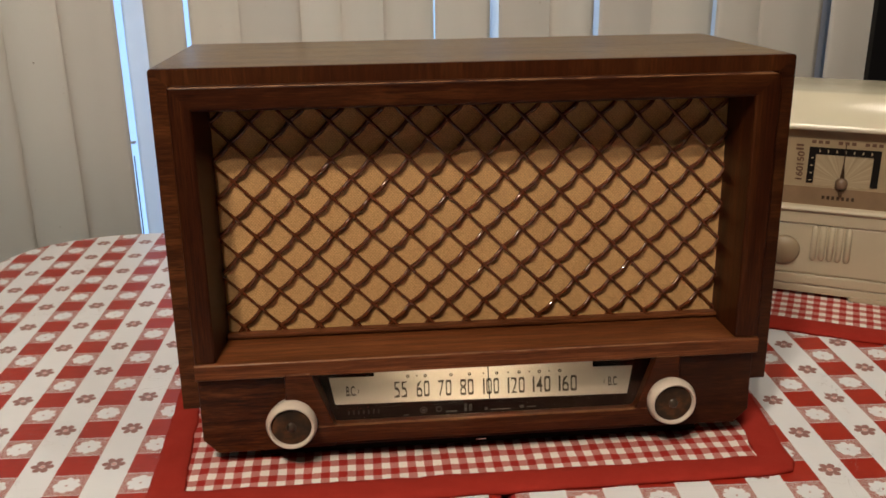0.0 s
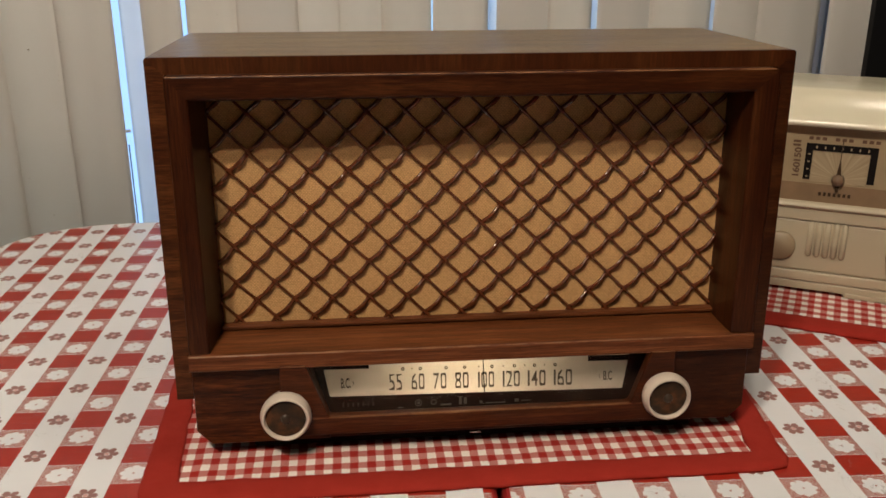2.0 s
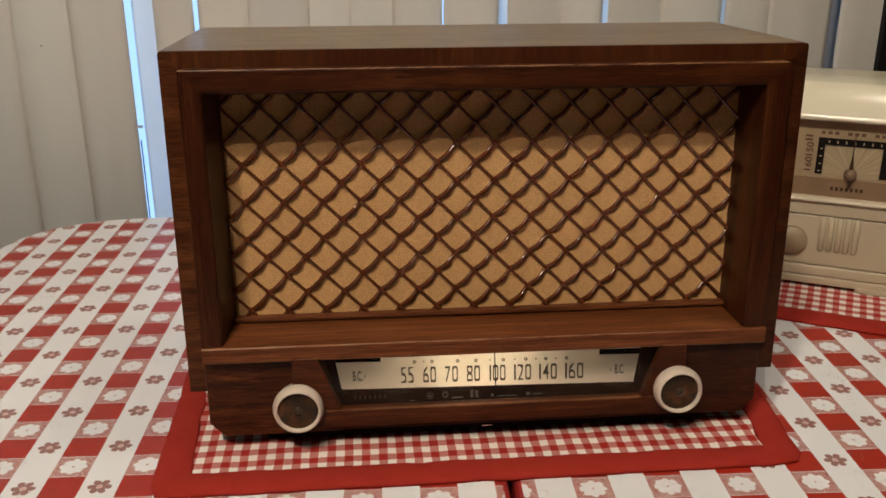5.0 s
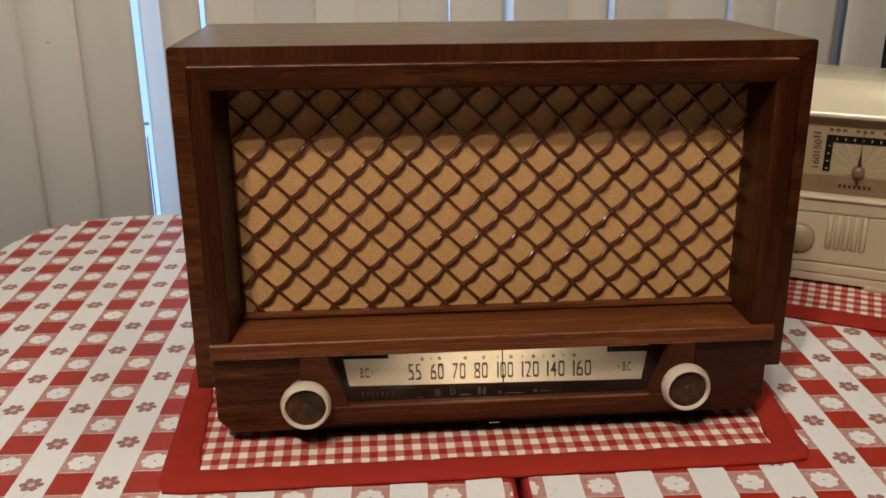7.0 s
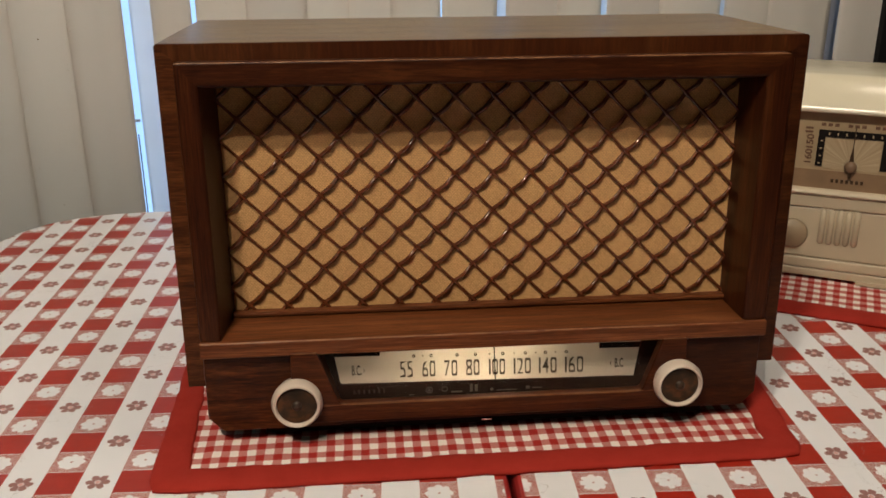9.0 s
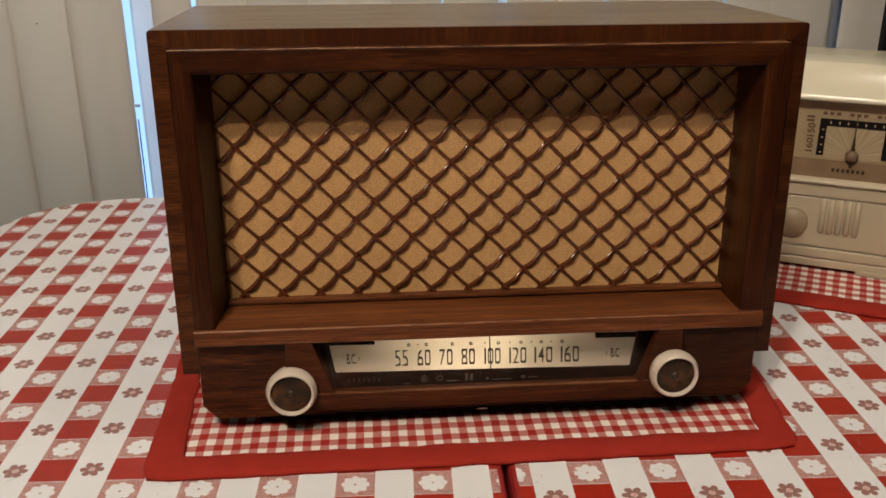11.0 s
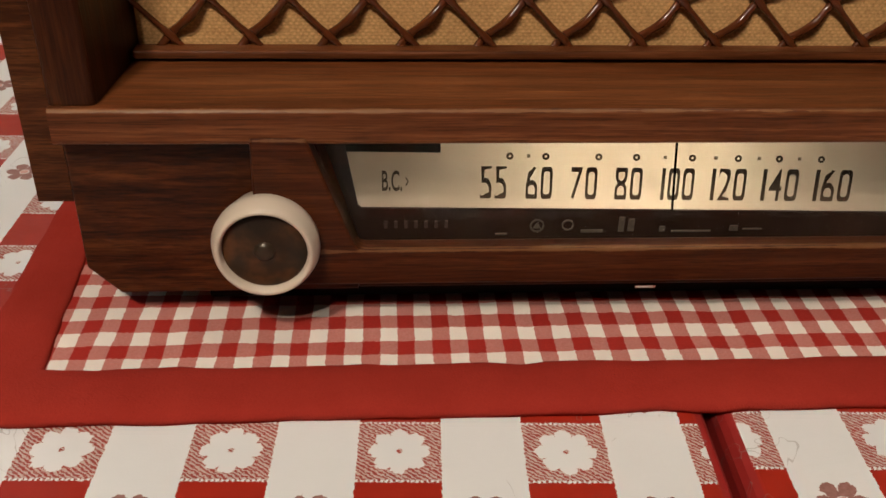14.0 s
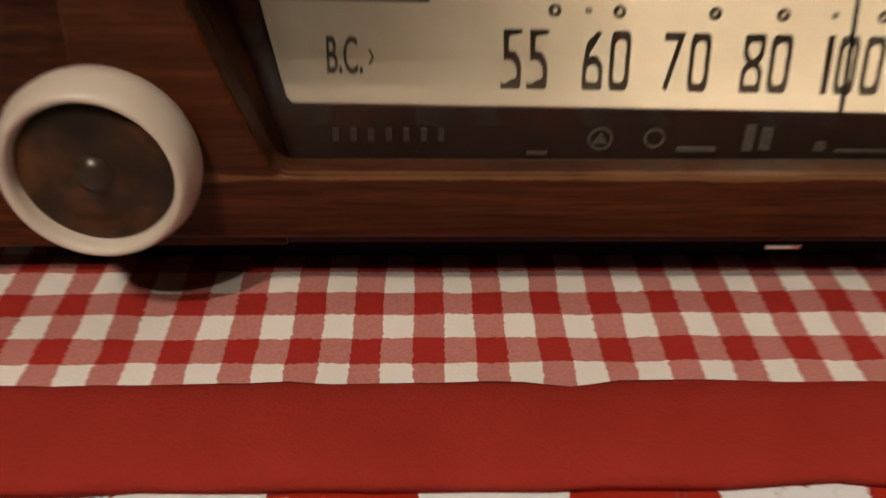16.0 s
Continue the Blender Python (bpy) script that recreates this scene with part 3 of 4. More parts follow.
part("clip", box(-0.4010, -0.3930, 0.735, 0.7385, 0.080, 0.084, 0.0010), WALL_PALE, blind, "small grey clip")

# ---- table and its covers ----
GAP = lambda y: 0.0112 + 0.036 * y


def leaf_outline(left, steps=18):
    """Half of a table top with rounded outer corners, its straight inner edge along the joint."""
    x_out, y_back, y_front, a, b, p = (-0.512, 0.573, -0.32, 0.17, 0.15, 2.5)
    pts = []
    for cy, sgn in ((y_back - b, 1), (y_front + b, -1)):
        some = []
        for k in range(steps + 1):
            w = k / steps * math.pi / 2
            ex, ey = math.cos(w) ** (2 / p), math.sin(w) ** (2 / p)
            some.append((x_out + a - a * ex, cy + sgn * b * ey))
        pts += some if sgn > 0 else some[::-1]
    inner = [(GAP(y_back) - 0.0016, y_back), (GAP(y_front) - 0.0016, y_front)]
    pts = pts[: steps + 1] + inner + pts[steps + 1:]
    if not left:
        pts = [(2 * GAP(y) - x, y) for x, y in pts][::-1]
    return pts


def inset(points, d):
    out = []
    n = len(points)
    for i in range(n):
        p, q, r = (Vector(points[(i + k) % n]) for k in (-1, 0, 1))
        e, f = (q - p).normalized(), (r - q).normalized()
        na, nb = Vector((e.y, -e.x)), Vector((f.y, -f.x))
        m = (na + nb)
        m = m / max(m.length_squared / 2, 0.3)
        out.append(q + m * d)
    return out


def shell_of(points, rings):
    """A solid over an outline: rings of (inset, z) from the bottom up, closed below and above."""
    bm = bmesh.new()
    loops = [[bm.verts.new((*p, z)) for p in inset(points, d)] for d, z in rings]
    for a, b in zip(loops, loops[1:]):
        for k in range(len(a)):
            j = (k + 1) % len(a)
            bm.faces.new((a[k], a[j], b[j], b[k]))
    bm.faces.new(loops[-1])
    bm.faces.new(loops[0][::-1])
    bmesh.ops.recalc_face_normals(bm, faces=bm.faces[:])
    return bm


ROLL = [(0.0, -0.030), (0.0, -0.0060), (0.0006, -0.0030), (0.0022, -0.0008), (0.0055, 0.0)]
for left, mat_ in ((True, VINYL_A), (False, VINYL_B)):
    pts = leaf_outline(left)
    area = sum(p[0] * q[1] - q[0] * p[1] for p, q in zip(pts, pts[1:] + pts[:1]))
    pts = pts if area < 0 else pts[::-1]
    cover = thing("table_cover", "red and white checked flowered vinyl cover on a table leaf", "tablecloth", group="fitted table covers")
    part("top_sheet", shell_of(pts, ROLL), mat_, cover)
    part("skirt", shell_of(pts, [(0.003, -0.060), (0.0004, -0.031)]), mat_, cover)
table = thing("dining_table", "dining table with two leaves under checked covers", "table")
part("tabletop", box(-0.47, 0.49, -0.27, 0.50, -0.085, -0.061, 0.004), WOOD_ALONG, table)
for x in (-0.36, 0.38):
    for y in (-0.18, 0.40):
        part("leg", box(x - 0.03, x + 0.03, y - 0.03, y + 0.03, FLOOR_Z, -0.085, 0.004), WOOD_UP, table)


# ---- placemats ----
def placemat(corners, inner, label, cotton, seed=0.0):
    """A quilted mat: corners front left, front right, back right, back left; then the corners of its centre panel."""
    mat_thing = thing("placemat", label, "placemat", group="placemats")
    c = [Vector((*p, 0)) for p in corners]
    cen = sum(c, Vector()) / 4
    inner = [Vector((*p, 0)) for p in inner]
    mid_in = sum(inner, Vector()) / 4
    # centre panel
    bm = bmesh.new()
    nx, ny = 72, 44
    g = []
    for j in range(ny + 1):
        row = []
        for i in range(nx + 1):
            a, b = i / nx, j / ny
            p = inner[0].lerp(inner[1], a).lerp(inner[3].lerp(inner[2], a), b)
            p = mid_in + (p - mid_in) * 1.013
            z = 0.0032 + 0.0005 * noise.noise((p.x * 60 + seed, p.y * 60, 0)) + 0.0004 * noise.noise((p.x * 140, p.y * 140 + seed, 3))
            row.append(bm.verts.new((p.x, p.y, z)))
        g.append(row)
    for j in range(ny):
        for i in range(nx):
            bm.faces.new((g[j][i], g[j][i + 1], g[j + 1][i + 1], g[j + 1][i]))
    part("centre_panel", bm, cotton, mat_thing, "red and white gingham cotton", True)
    # border, a soft folded hem with a lumpy outer edge
    loop_o, loop_i = [], []
    per = 46
    for s in range(4):
        for k in range(per):
            f = k / per
            loop_o.append(c[s].lerp(c[(s + 1) % 4], f))
            loop_i.append(inner[s].lerp(inner[(s + 1) % 4], f))
    prof = ((-0.0002, 0.0004), (0.0, 0.0026), (0.08, 0.0043), (0.3, 0.0049), (0.7, 0.0048), (0.93, 0.0043), (1.02, 0.0028))
    n = len(loop_o)
    rings = []
    for t, z in prof:
        ring = []
        for k in range(n):
            o, i = loop_o[k], loop_i[k]
            corner = min(k % per, per - k % per)
            rnd = 0.0045 * max(0.0, 1 - corner / 2.0)
            d = (cen - o).normalized()
            p = (o + d * rnd).lerp(i, t)
            w = noise.noise((p.x * 45, p.y * 45, seed)) * 0.0014 + noise.noise((p.x * 170, p.y * 170, seed)) * 0.0007
            p = p + (i - o).normalized() * w
            zz = z + (noise.noise((p.x * 70, p.y * 70, seed + 5)) * 0.0007 if z > 0.002 else 0.0)
            ring.append((p.x, p.y, max(zz, 0.0003)))
        rings.append(ring)
    bm = bmesh.new()
    v = [[bm.verts.new(p) for p in ring] for ring in rings]
    for a, b in zip(v, v[1:]):
        for k in range(n):
            j = (k + 1) % n
            bm.faces.new((a[k], a[j], b[j], b[k]))
    for k in range(n):
        j = (k + 1) % n
        bm.faces.new((v[-1][k], v[-1][j], v[0][j], v[0][k]))
    bmesh.ops.recalc_face_normals(bm, faces=bm.faces[:])
    part("border", bm, RED_CLOTH, mat_thing, "plain red cotton hem", True)
    return mat_thing


placemat([(-0.2325, -0.0470), (0.2180, -0.0445), (0.2490, 0.2700), (-0.2390, 0.2700)], [(-0.2080, -0.0224), (0.1955, -0.0226), (0.2300, 0.2480), (-0.2250, 0.2480)],
         "red-bordered gingham placemat lying under the wooden radio", GINGHAM)
MAT_M = pose(0.3065, 0.1915, 0, 0, 0, -28.5)


def on_mat(x, y):
    p = MAT_M @ Vector((x, y, 0))
    return p.x, p.y


placemat([on_mat(-0.10, 0.0), on_mat(0.20, 0.0), on_mat(0.20, 0.30), on_mat(-0.10, 0.30)], [on_mat(-0.075, 0.0285), on_mat(0.175, 0.0285), on_mat(0.175, 0.275), on_mat(-0.075, 0.275)],
         "red-bordered gingham placemat lying under the ivory radio", GINGHAM_TURNED, 7.0)


# ---- the wooden radio ----
LEAN = -1.6
radio = thing("table_radio", "old brown oak table radio with wire lattice grille and lit dial", "radio", pose(0, 0, 0, LEAN, 0, 0))

# shell: two sides and a top
XO, ZT, YF, YB = 0.2090, 0.2838, 0.0055, 0.1775
def shell_u(y0, y1, d, bevel):
    """An inverted U across the cabinet: two sides under one top."""
    o, t = XO - d, ZT - d
    return prism([(-o, 0.0505), (-o, t), (o, t), (o, 0.0505), (0.1984, 0.0505), (0.1984, ZT - 0.0108), (-0.1976, ZT - 0.0108), (-0.1976, 0.0505)], y0, y1, bevel, 3)


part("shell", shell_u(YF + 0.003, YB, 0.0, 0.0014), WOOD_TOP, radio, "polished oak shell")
t_ = ZT - 0.0108
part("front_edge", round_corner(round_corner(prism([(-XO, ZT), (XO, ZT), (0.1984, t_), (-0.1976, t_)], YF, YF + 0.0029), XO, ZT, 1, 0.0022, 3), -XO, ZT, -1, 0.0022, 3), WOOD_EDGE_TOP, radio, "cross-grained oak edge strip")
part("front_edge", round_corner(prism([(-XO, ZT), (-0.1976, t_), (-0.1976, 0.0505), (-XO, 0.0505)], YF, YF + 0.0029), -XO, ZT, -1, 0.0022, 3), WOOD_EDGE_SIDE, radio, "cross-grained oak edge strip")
part("front_edge", round_corner(prism([(XO, ZT), (0.1984, t_), (0.1984, 0.0505), (XO, 0.0505)], YF, YF + 0.0029), XO, ZT, 1, 0.0022, 3), WOOD_EDGE_SHADED, radio, "cross-grained oak edge strip")
part("back_panel", box(-0.1976, 0.1984, 0.165, 0.170, 0.03, ZT - 0.011), SHADOW_FELT, radio)

# grille frame: mitred stiles and rail, each a deep tapered moulding
LX, RX, TZ, LZ = -0.1976, 0.1984, 0.2731, 0.0862
li, ri, ti = -0.1835, 0.1817, 0.2578
lb, rb, tb, yb = -0.1785, 0.1800, 0.2500, 0.046
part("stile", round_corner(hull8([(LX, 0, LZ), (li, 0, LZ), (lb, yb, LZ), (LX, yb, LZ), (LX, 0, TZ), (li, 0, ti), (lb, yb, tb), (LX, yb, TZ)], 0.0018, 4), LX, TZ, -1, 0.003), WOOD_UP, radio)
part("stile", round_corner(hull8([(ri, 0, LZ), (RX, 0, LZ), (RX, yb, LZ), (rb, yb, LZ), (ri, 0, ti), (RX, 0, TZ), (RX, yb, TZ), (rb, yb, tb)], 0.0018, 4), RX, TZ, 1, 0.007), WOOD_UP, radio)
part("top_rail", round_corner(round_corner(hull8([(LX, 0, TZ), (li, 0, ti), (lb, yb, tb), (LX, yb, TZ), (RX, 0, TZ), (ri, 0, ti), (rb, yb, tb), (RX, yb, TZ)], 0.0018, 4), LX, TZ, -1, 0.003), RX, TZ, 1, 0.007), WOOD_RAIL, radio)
part("corner_block", box(RX - 0.0095, RX - 0.0001, 0.0062, 0.030, TZ - 0.0095, TZ - 0.0001), WOOD_RAIL, radio)
part("corner_block", box(LX + 0.0001, LX + 0.0050, 0.0062, 0.030, TZ - 0.0050, TZ - 0.0001), WOOD_RAIL, radio)
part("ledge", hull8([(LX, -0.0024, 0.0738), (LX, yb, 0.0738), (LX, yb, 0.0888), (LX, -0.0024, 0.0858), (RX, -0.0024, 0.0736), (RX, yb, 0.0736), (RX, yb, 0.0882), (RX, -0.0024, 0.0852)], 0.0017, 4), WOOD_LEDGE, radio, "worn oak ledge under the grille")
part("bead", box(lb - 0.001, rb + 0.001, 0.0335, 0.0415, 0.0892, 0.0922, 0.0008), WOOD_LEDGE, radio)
part("grille_cloth", box(-0.186, 0.187, 0.0423, 0.0440, 0.080, 0.262), SPEAKER_CLOTH, radio, "tan woven speaker cloth")

# lower front
part("fascia", prism([(-0.1975, 0.0737), (-0.1185, 0.0737), (-0.1050, 0.0280), (-0.1050, 0.0148), (-0.1876, 0.0142), (-0.1978, 0.0250)], 0.0052, 0.020, 0.0008), WOOD_FASCIA, radio)
part("fascia", prism([(0.1983, 0.0737), (0.1335, 0.0737), (0.1215, 0.0280), (0.1215, 0.0158), (0.1886, 0.0150), (0.1986, 0.0256)], 0.0052, 0.020, 0.0008), WOOD_FASCIA_PLAIN, radio)


def surround():
    """U-shaped raised piece: two tapered arms and the strip below the dial, with rounded inner corners."""
    def arc(cx, cz, r, a0, a1, k=6):
        return [(cx + r * math.cos(radians(a0 + (a1 - a0) * i / k)), cz + r * math.sin(radians(a0 + (a1 - a0) * i / k))) for i in range(k + 1)]
    outer = [(-0.1375, 0.0764), (-0.1386, 0.0220), (0.1425, 0.0218), (0.1412, 0.0752)]
    inner = [(0.1240, 0.0755)] + arc(0.1075, 0.0394, 0.0042, -15, -90) + arc(-0.1020, 0.0396, 0.0042, -90, -165) + [(-0.1200, 0.0764)]
    return prism(outer + inner, -0.0032, 0.0050, 0.0009)


part("dial_surround", surround(), WOOD_SURROUND, radio, "raised brown oak dial surround")
part("base_board", box(-0.1960, 0.1965, 0.021, 0.168, 0.0200, 0.0262, 0.001), WOOD_ALONG, radio)
part("base_side", prism([(-0.1975, 0.0560), (-0.1930, 0.0560), (-0.1930, 0.0262), (-0.1975, 0.0266)], 0.0205, 0.168), WOOD_ALONG, radio)
part("base_side", prism([(0.1983, 0.0560), (0.1935, 0.0560), (0.1935, 0.0262), (0.1983, 0.0266)], 0.0205, 0.168), WOOD_ALONG, radio)
part("front_rail", box(-0.1052, 0.1217, 0.0056, 0.0200, 0.0152, 0.0224, 0.0008), WOOD_FASCIA_PLAIN, radio)
# black strip added where the gap under the base lies in shadow
part("plinth", box(-0.1600, 0.1640, 0.0160, 0.0300, 0.0047, 0.0225, 0.001), BLACK, radio, "black strip standing in for shadow under the base")
for x in (-0.165, 0.165):
    part("foot", box(x - 0.012, x + 0.012, 0.138, 0.162, 0.0078, 0.0204, 0.002), BLACK, radio, "black rubber foot")
part("clip", box(-0.0032, 0.0046, 0.0138, 0.0161, 0.0080, 0.0094, 0.0003), NICKEL, radio, "small bright metal clip")

# dial: box, lit sheet, dark strip, masks, pointer, glass
# the sheet slopes back and was mounted a little askew
TILT = pose(0, 0.0195, 0.040, -10, 0, 0) @ pose(0, -0.0195, -0.040) @ Matrix(((1, 0, 0, 0), (0, 1, 0, 0), (-0.0157, 0, 1, 0), (0, 0, 0, 1)))

def tilted(bm):
    bmesh.ops.transform(bm, matrix=TILT, verts=bm.verts[:])
    return bm


part("dial_box", prism([(-0.1260, 0.0735), (0.1310, 0.0735), (0.1310, 0.0215), (-0.1260, 0.0215)], 0.0850, 0.0865), SHADOW_FELT, radio)
part("dial_box_top", box(-0.126, 0.131, 0.0275, 0.085, 0.0722, 0.0734), BLACK, radio)
part("dial_box_end", box(-0.1275, -0.1260, 0.0275, 0.0865, 0.0215, 0.0735), BLACK, radio)
part("dial_box_end", box(0.1310, 0.1325, 0.0275, 0.0865, 0.0215, 0.0735), BLACK, radio)
sheet = part("dial_sheet", tilted(prism([(-0.1118, 0.0705), (-0.1070, 0.0372), (0.1210, 0.0372), (0.1215, 0.0720)], 0.0202, 0.0208)), DIAL_SHEET, radio, "ivory dial sheet lit from behind")
part("dial_mask", prism([(-0.1260, 0.0735), (-0.1102, 0.0717), (-0.1051, 0.0413), (-0.1039, 0.0401), (0.1108, 0.0365), (0.1150, 0.0672), (0.1158, 0.0738), (0.1310, 0.0738), (0.1310, 0.0200), (-0.1260, 0.0200)], 0.0188, 0.0199), DARK_GLASS, radio, "black painted glass round the dial sheet")
part("mask_bar", tilted(box(-0.1130, -0.0762, 0.0180, 0.0188, 0.0590, 0.0624, 0.0003)), BLACK, radio)
part("mask_bar", tilted(box(0.0845, 0.1260, 0.0180, 0.0188, 0.0600, 0.0642, 0.0003)), BLACK, radio)
part("pointer", tilted(prism([(0.0061, 0.0700), (0.0069, 0.0700), (0.0078, 0.0385), (0.0070, 0.0385)], 0.0182, 0.0186)), BLACK, radio, "thin black tuning pointer")
for text, x0, x1 in (("55", -0.0620, -0.0527), ("60", -0.0457, -0.0363), ("70", -0.0297, -0.0203), ("80", -0.0137, -0.0040), ("100", 0.0030, 0.0148), ("120", 0.0212, 0.0338), ("140", 0.0398, 0.0530), ("160", 0.0592, 0.0728)):
    part("numeral", tilted(numeral(text, x0, x1, 0.0421, 0.0539, 0.0199)), INK, radio)
for x in (-0.0518, -0.0391, -0.0203, -0.0068, 0.0133, 0.0299, 0.0448, 0.0602):
    part("tick", tilted(lathe([(0.0005, 0.0), (0.0013, 0.0), (0.0013, -0.0003), (0.0005, -0.0003), (0.0005, 0.0)], (x, 0.0199, 0.0577), 10)), INK, radio)
for x in (-0.0452, 0.0035, 0.0218, 0.0375, 0.0522):
    part("tick_dot", tilted(prism([(x - 0.0006, 0.0572), (x + 0.0006, 0.0572), (x + 0.0006, 0.0584), (x - 0.0006, 0.0584)], 0.0197, 0.0199)), FAINT_INK, radio)
part("lettering", tilted(lettering("B.C.", -0.0966, -0.0895, 0.0445, 0.0520, 0.0199, weight=0.015)), INK, radio)
part("lettering", tilted(lettering("B.C", 0.0965, 0.1030, 0.0448, 0.0518, 0.0199, weight=0.015)), INK, radio)
part("lettering", tilted(lettering("›", -0.0884, -0.0872, 0.0465, 0.0495, 0.0199)), INK, radio)
part("lettering", tilted(lettering("‹", 0.0928, 0.0942, 0.0465, 0.0495, 0.0199)), INK, radio)
# faint print on the dark strip, too worn to read
for x0, x1, z0, z1 in ((-0.0560, -0.0518, 0.0290, 0.0297), (-0.0248, -0.0168, 0.0298, 0.0308), (-0.0112, -0.0092, 0.0300, 0.0360), (-0.0077, -0.0055, 0.0302, 0.0352), (0.0040, 0.0060, 0.0300, 0.0320), (0.0085, 0.0230, 0.0297, 0.0303), (0.0300, 0.0330, 0.0300, 0.0322), (0.0350, 0.0420, 0.0304, 0.0309)):
    part("worn_print", box(x0, x1, 0.0182, 0.0187, z0, z1), PRINT, radio)
for k in range(7):
    x = -0.0960 + 0.0036 * k
    part("worn_print", box(x, x + 0.0012, 0.0182, 0.0187, 0.0322, 0.0350), RUST_PRINT, radio)
part("emblem", lathe([(0.0021, 0.0), (0.0026, 0.0), (0.0026, -0.0004), (0.0021, -0.0004), (0.0021, 0.0)], (-0.0410, 0.0187, 0.0326), 24), PRINT, radio)
part("emblem", prism([(-0.0425, 0.0316), (-0.0395, 0.0316), (-0.0410, 0.0340)], 0.0183, 0.0187), PRINT, radio)
part("emblem", lathe([(0.0017, 0.0), (0.0022, 0.0), (0.0022, -0.0004), (0.0017, -0.0004), (0.0017, 0.0)], (-0.0298, 0.0187, 0.0328), 24), PRINT, radio)
glass = part("dial_glass", prism([(-0.1235, 0.0736), (0.1275, 0.0736), (0.1130, 0.0240), (-0.1075, 0.0240)], 0.0080, 0.0095), GLASS, radio, "clear dial glass")
glass.visible_shadow = False
lamp = bulb("dial_lamp", (0, 0, 0), 0.68, (1.0, 0.94, 0.80), 0.004)
lamp.parent = radio
lamp.location = (-0.006, 0.064, 0.062)


def knob(x, z):
    k = new("knob")
    k.parent = radio
    tagged(k, "cream plastic knob with brown brass centre")
    face = -0.0136
    ring = [(0.0, 0.0046), (0.0146, 0.0046), (0.0153, 0.0018), (0.0163, -0.0015), (0.0174, -0.0050), (0.0177, -0.0075), (0.0171, -0.0098), (0.0163, -0.0120), (0.0156, face + 0.0002), (0.0149, face), (0.0143, face + 0.0005), (0.0139, face + 0.0016), (0.0138, face + 0.0036), (0.0, face + 0.0036)]
    part("knob_ring", lathe(ring, (x, 0, z)), CREAM, k, "", True)
    part("knob_centre", lathe([(0.0138, face + 0.0034), (0.0129, face + 0.0026), (0.0108, face + 0.0031), (0.0090, face + 0.0024), (0.0066, face + 0.0027), (0.0050, face + 0.0024), (0.0, face + 0.0024)], (x, 0, z)), BRASS, k, "dull brown brass disc", True)
    part("knob_boss", lathe([(0.0036, face + 0.0026), (0.0032, face + 0.0018), (0.0023, face + 0.0011), (0.0012, face + 0.0007), (0.0, face + 0.0006)], (x, 0, z)), DARK_BOSS, k, "dark polished boss", True)


knob(-0.1344, 0.0405)
knob(0.1354, 0.0422)


# ---- lattice of crimped wire ----
PITCH, W_Y, W_RISE = 0.0268, 0.0412, 0.0020
OX, OZ, X0, X1, Z0, Z1 = -0.1534, 0.2150, -0.1812, 0.1822, 0.0880, 0.2530


def wire(slope, c, phase):
    """One wire along z = slope * x + c in lattice units, one family straight, the other crimped forward between the
    crossings, both thickened where they meet.
    """
    h = PITCH / 2
    pts = []
    lo = max(X0, ((Z0 if slope > 0 else Z1) - OZ - c) / slope + OX)
    hi = min(X1, ((Z1 if slope > 0 else Z0) - OZ - c) / slope + OX)
    if hi - lo < 0.004:
        return None
    steps = max(4, int((hi - lo) / h * 14))
    for k in range(steps + 1):
        x = lo + (hi - lo) * k / steps
        z = OZ + c + slope * (x - OX)
        q = (x - OX) / h
        hump = 0.5 - 0.5 * math.cos(math.tau * q)
        web = 0.0008 * max(0.0, 1 - abs(q - round(q)) / 0.26) ** 1.6
        y = W_Y - W_RISE * hump if slope > 0 else W_Y - 0.0013
        # sag and extra mid-span width build the wire's shadow into its shape
        sag = 0.0004 * (hump - 0.3) if slope > 0 else 0.0
        pts.append((Vector((x + sag, y, z - sag)), web + (0.00120 + 0.00048 * hump if slope > 0 else 0.00098)))
    bm = bmesh.new()
    rings = []
    side = Vector((-slope, 0, 1)).normalized()
    for p, wide in pts:
        ring = []
        for k in range(8):
            w = math.tau * k / 8
            ring.append(bm.verts.new(p + side * (wide * math.cos(w)) + Vector((0, 1, 0)) * (0.80 * wide * math.sin(w))))
        rings.append(ring)
    for a, b in zip(rings, rings[1:]):
        for k in range(8):
            bm.faces.new((a[k], a[(k + 1) % 8], b[(k + 1) % 8], b[k]))
    bm.faces.new(rings[0][::-1])
    bm.faces.new(rings[-1])
    bmesh.ops.recalc_face_normals(bm, faces=bm.faces[:])
    bmesh.ops.transform(bm, matrix=pose(0, 0, 0.17, 0, 0.4, 0) @ pose(0, 0, -0.17), verts=bm.verts[:])
    return bm


grille = new("grille")
grille.parent = radio
tagged(grille, "brown lacquered crimped wire lattice")
for slope in (1, -1):
    for k in range(-24, 26):
        bm = wire(slope, k * PITCH, k)
        if bm:
            part("wire", bm, WIRE, grille, "", True)


# ---- the ivory radio ----
ivory = thing("mantel_radio", "small ivory bakelite radio with tan square dial and ribbed front", "radio", pose(0.4055, 0.2433, 0, 0, 0, -28))
AX0, AX1, AD = -0.146, 0.104, 0.118


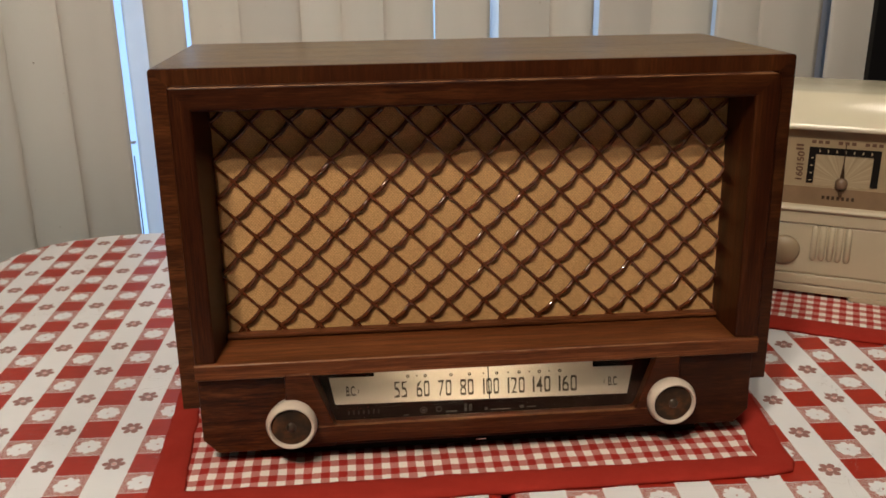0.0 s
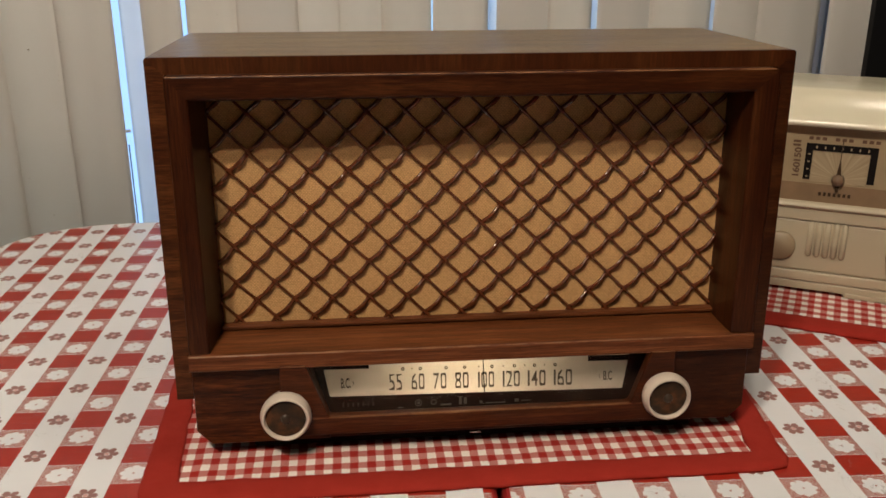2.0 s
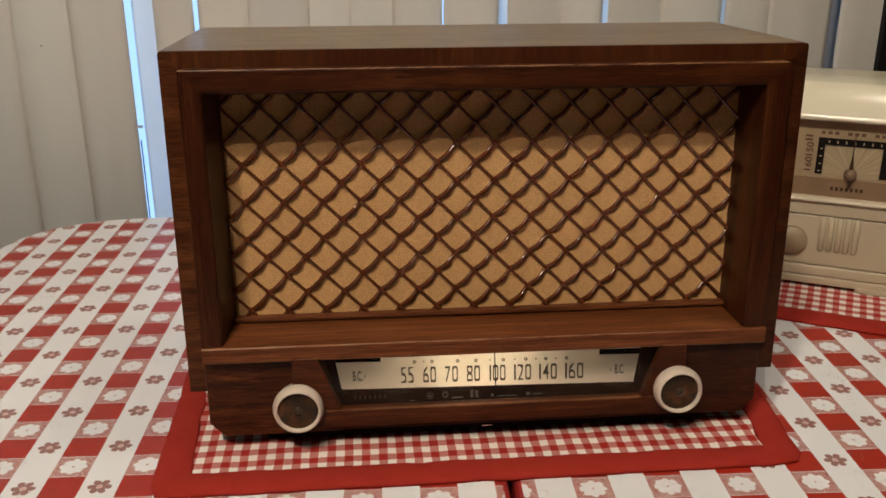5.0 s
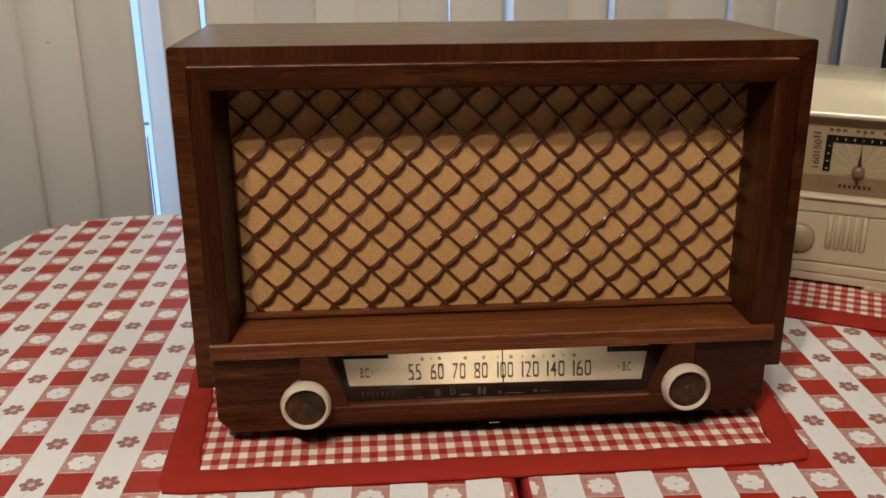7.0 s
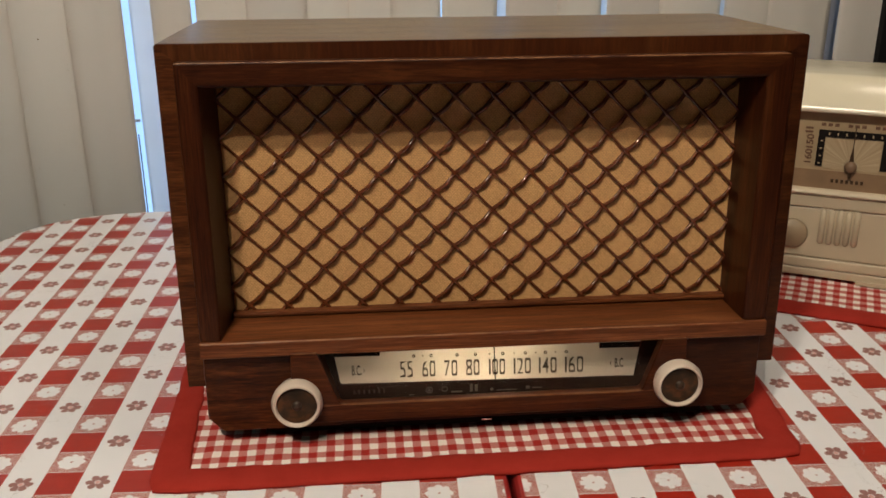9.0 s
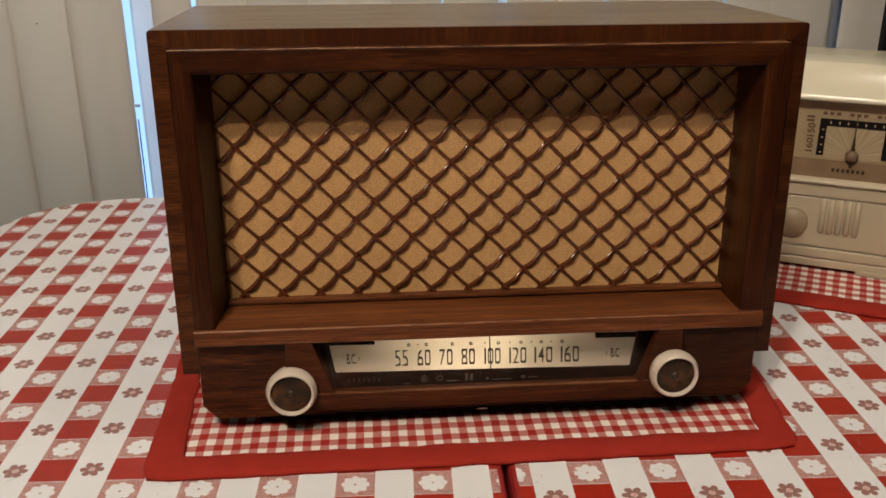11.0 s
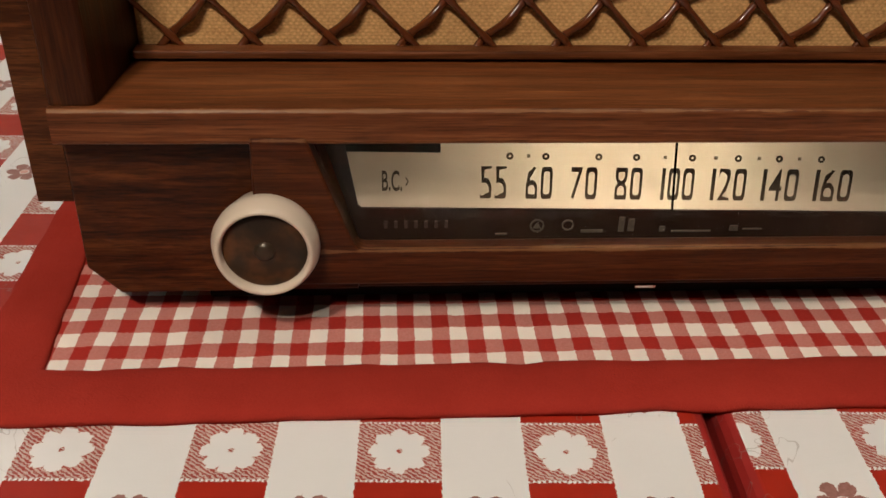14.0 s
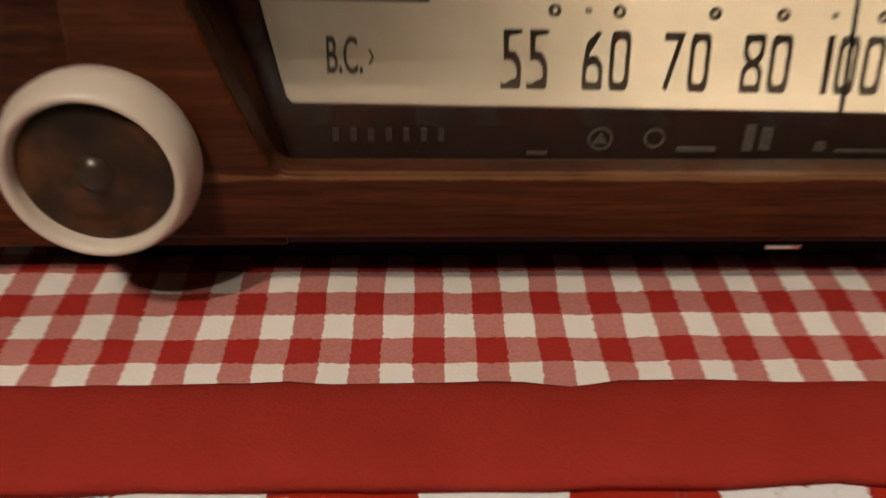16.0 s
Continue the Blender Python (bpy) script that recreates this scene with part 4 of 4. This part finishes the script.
def rounded_bar(x0, x1, y0, y1, z0, z1, r, soft=0.0012):
    """A bar with rounded upright corners and slightly softened edges."""
    bm = bmesh.new()
    pts = []
    for cx, cy, a0 in ((x1 - r, y1 - r, 0), (x0 + r, y1 - r, 90), (x0 + r, y0 + r, 180), (x1 - r, y0 + r, 270)):
        for k in range(7):
            a = radians(a0 + 15 * k)
            pts.append(Vector((cx + r * math.cos(a), cy + r * math.sin(a))))
    mid = Vector(((x0 + x1) / 2, (y0 + y1) / 2))
    loops = []
    for d, z in ((soft, z0), (0.0, z0 + soft), (0.0, z1 - soft), (soft, z1)):
        loops.append([bm.verts.new((*(p + (mid - p).normalized() * d), z)) for p in pts])
    for a, b in zip(loops, loops[1:]):
        for k in range(len(a)):
            j = (k + 1) % len(a)
            bm.faces.new((a[k], a[j], b[j], b[k]))
    bm.faces.new(loops[-1])
    bm.faces.new(loops[0][::-1])
    bmesh.ops.recalc_face_normals(bm, faces=bm.faces[:])
    return bm


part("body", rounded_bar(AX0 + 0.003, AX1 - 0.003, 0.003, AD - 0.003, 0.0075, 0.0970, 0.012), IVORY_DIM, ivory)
part("plinth", rounded_bar(AX0, AX1, -0.0005, AD, 0.0070, 0.0150, 0.014), IVORY, ivory)
part("plinth", rounded_bar(AX0, AX1, -0.0005, AD, 0.0160, 0.0262, 0.014), IVORY, ivory)
part("front_panel", rounded_bar(AX0 + 0.001, AX1 - 0.001, 0.0012, AD - 0.001, 0.0272, 0.0788, 0.013), IVORY, ivory)
part("shelf", rounded_bar(AX0, AX1, -0.0004, AD, 0.0800, 0.0930, 0.014, 0.0012), IVORY, ivory)
part("shelf_lip", rounded_bar(AX0 - 0.001, AX1 + 0.001, -0.0030, AD, 0.0925, 0.0980, 0.015, 0.0026), IVORY, ivory, "", True)
for k in range(5):
    x = -0.0385 + 0.0078 * k
    part("rib", rounded_bar(x - 0.0030, x + 0.0030, -0.0022, 0.006, 0.0425, 0.0795, 0.0026, 0.0022), IVORY, ivory, "", True)
# left knob is a flat disc with its shadow put into the tan
for x, out, mat_ in ((-0.066, 0.0035, SHADE_SCUFF_TAN), (0.0470, 0.0105, IVORY_DIM)):
    part("knob", lathe([(0.0, 0.0015), (0.0150, 0.0015), (0.0148, 0.0020 - out), (0.0135, -out), (0.0, -out - 0.0003)], (x, 0, 0.0510)), mat_, ivory, "", True)
for x0, x1 in ((-0.0005, 0.090), (-0.132, -0.0415)):
    part("foot", rounded_bar(x0, x1, -0.0030, 0.020, 0.0040, 0.0085, 0.003, 0.0008) if x0 > -0.01 else rounded_bar(x0, x1, 0.090, 0.115, 0.0040, 0.0085, 0.003, 0.0008), IVORY, ivory)
part("cheek", rounded_bar(AX0 + 0.004, -0.098, 0.002, AD - 0.004, 0.0968, 0.1760, 0.010), IVORY, ivory)
part("cheek", rounded_bar(0.056, AX1 - 0.004, 0.002, AD - 0.004, 0.0968, 0.1760, 0.010), IVORY, ivory)


def lid():
    prof = [(-0.0040, 0.1755), (-0.0058, 0.1772), (-0.0058, 0.1790), (-0.0042, 0.1815), (0.0040, 0.1925), (0.0140, 0.2032), (0.0180, 0.2064), (0.0220, 0.2080), (0.0280, 0.2084), (0.1100, 0.2091), (0.1180, 0.2068), (0.1210, 0.1990), (0.1210, 0.1755)]
    bm = bmesh.new()
    rows = []
    n = 14
    for k in range(n + 1):
        f = k / n
        x = AX0 - 0.003 + f * (AX1 - AX0 + 0.006)
        drop = 0.012 * (max(0.0, abs(f - 0.5) * 2 - 0.86) / 0.14) ** 2
        rows.append([bm.verts.new((x, y + (drop * 0.4 if y < 0.05 else -drop * 0.4), z - drop * (z - 0.1755) / 0.03)) for y, z in prof])
    for a, b in zip(rows, rows[1:]):
        for k in range(len(prof)):
            j = (k + 1) % len(prof)
            bm.faces.new((a[k], b[k], b[j], a[j]))
    bm.faces.new(rows[0])
    bm.faces.new(rows[-1][::-1])
    bmesh.ops.recalc_face_normals(bm, faces=bm.faces[:])
    return bm


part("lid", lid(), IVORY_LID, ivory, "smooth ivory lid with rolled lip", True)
TAN = plain("tan_printed_metal", (0.35, 0.265, 0.155), 0.45, 0.1, vary=0.18, scale=70)
BROWN_STRIP = plain("brown_printed_metal", (0.22, 0.140, 0.078), 0.45, 0.1, vary=0.22, scale=60)


def sunburst():
    """Pale gold print with fine rays that spread from the pointer's boss."""
    n = Nodes("gold_sunburst_print")
    co = n.coords()
    p = n.split(co)
    ang = n.math("ARCTAN2", n.math("SUBTRACT", p[2], 0.1225), n.math("ADD", p[0], 0.0208))
    rays = n.noise(n.join(n.math("MULTIPLY", ang, 9.0), 0.0), 1.0, 3.0, 0.6)
    col = n.ramp(rays, (0.34, (0.31, 0.235, 0.135)), (0.64, (0.48, 0.39, 0.25)))
    return n.set(colour=col, rough=0.4, metal=0.15)


TAN_LIGHT = sunburst()
part("dial_plate", box(-0.098, 0.056, 0.0080, 0.0100, 0.0968, 0.1760), TAN, ivory, "tan printed dial plate")
part("lower_strip", box(-0.098, 0.056, 0.0075, 0.0079, 0.0975, 0.1165), BROWN_STRIP, ivory)
part("dial_fan", box(-0.0462, 0.0042, 0.0074, 0.0079, 0.1185, 0.1495), TAN_LIGHT, ivory)
part("scale_band", prism([(-0.0535, 0.1205), (-0.0470, 0.1205), (-0.0470, 0.1500), (0.0050, 0.1500), (0.0050, 0.1205), (0.0115, 0.1205), (0.0115, 0.1570), (-0.0535, 0.1570)], 0.0068, 0.0073), BLACK, ivory, "black dial scale band")
BROWN_PRINT = plain("brown_print", (0.120, 0.058, 0.030), 0.6)
for k in range(4):
    part("scale_tick", box(-0.0510, -0.0490, 0.0064, 0.0067, 0.1230 + 0.0075 * k, 0.1242 + 0.0075 * k), TAN_LIGHT, ivory)
for k in range(7):
    part("scale_tick", box(-0.0445 + 0.0078 * k, -0.0432 + 0.0078 * k, 0.0064, 0.0067, 0.1522, 0.1548), TAN_LIGHT, ivory)
for text, z in (("160", 0.1229), ("150", 0.1379)):
    bm = lettering(text, 0.0, 0.0136, 0.0, 0.0066, 0.0079, 0.0005, 0.02)
    bmesh.ops.transform(bm, matrix=pose(-0.0574, 0, z, 0, -90, 0), verts=bm.verts[:])
    part("lettering", bm, BROWN_PRINT, ivory)
for z in (0.1530, 0.1568):
    part("scale_figure", box(-0.0660, -0.0590, 0.0074, 0.0079, z, z + 0.0020), BROWN_PRINT, ivory)
for k in range(11):
    if k % 4 != 3:
        part("scale_figure", box(-0.0520 + 0.0060 * k, -0.0480 + 0.0060 * k, 0.0074, 0.0079, 0.1605, 0.1637), BROWN_PRINT, ivory)
for k in range(7):
    x = -0.0370 + 0.0045 * k
    part("badge_bar", box(x, x + 0.0026, 0.0068, 0.0074, 0.1050, 0.1086), BRASS_DARK, ivory)
BOSS = plain("brown_plastic", (0.16, 0.10, 0.06), 0.35)
part("pointer_boss", lathe([(0.0, 0.0070), (0.0060, 0.0070), (0.0058, 0.0030), (0.0042, 0.0004), (0.0, -0.0008)], (-0.0208, 0, 0.1225), 28), BOSS, ivory, "brown plastic pointer boss", True)
part("pointer", prism([(-0.0232, 0.1260), (-0.0184, 0.1260), (-0.0204, 0.1430), (-0.0203, 0.1620), (-0.0213, 0.1620), (-0.0212, 0.1430)], 0.0035, 0.0043), BRASS_DARK, ivory)
part("pointer", prism([(-0.0228, 0.1190), (-0.0188, 0.1190), (-0.0194, 0.1110), (-0.0222, 0.1110)], 0.0035, 0.0043), BRASS_DARK, ivory)
part("back_cover", box(-0.098, 0.056, 0.100, 0.104, 0.0968, 0.1736), SHADOW_FELT, ivory)
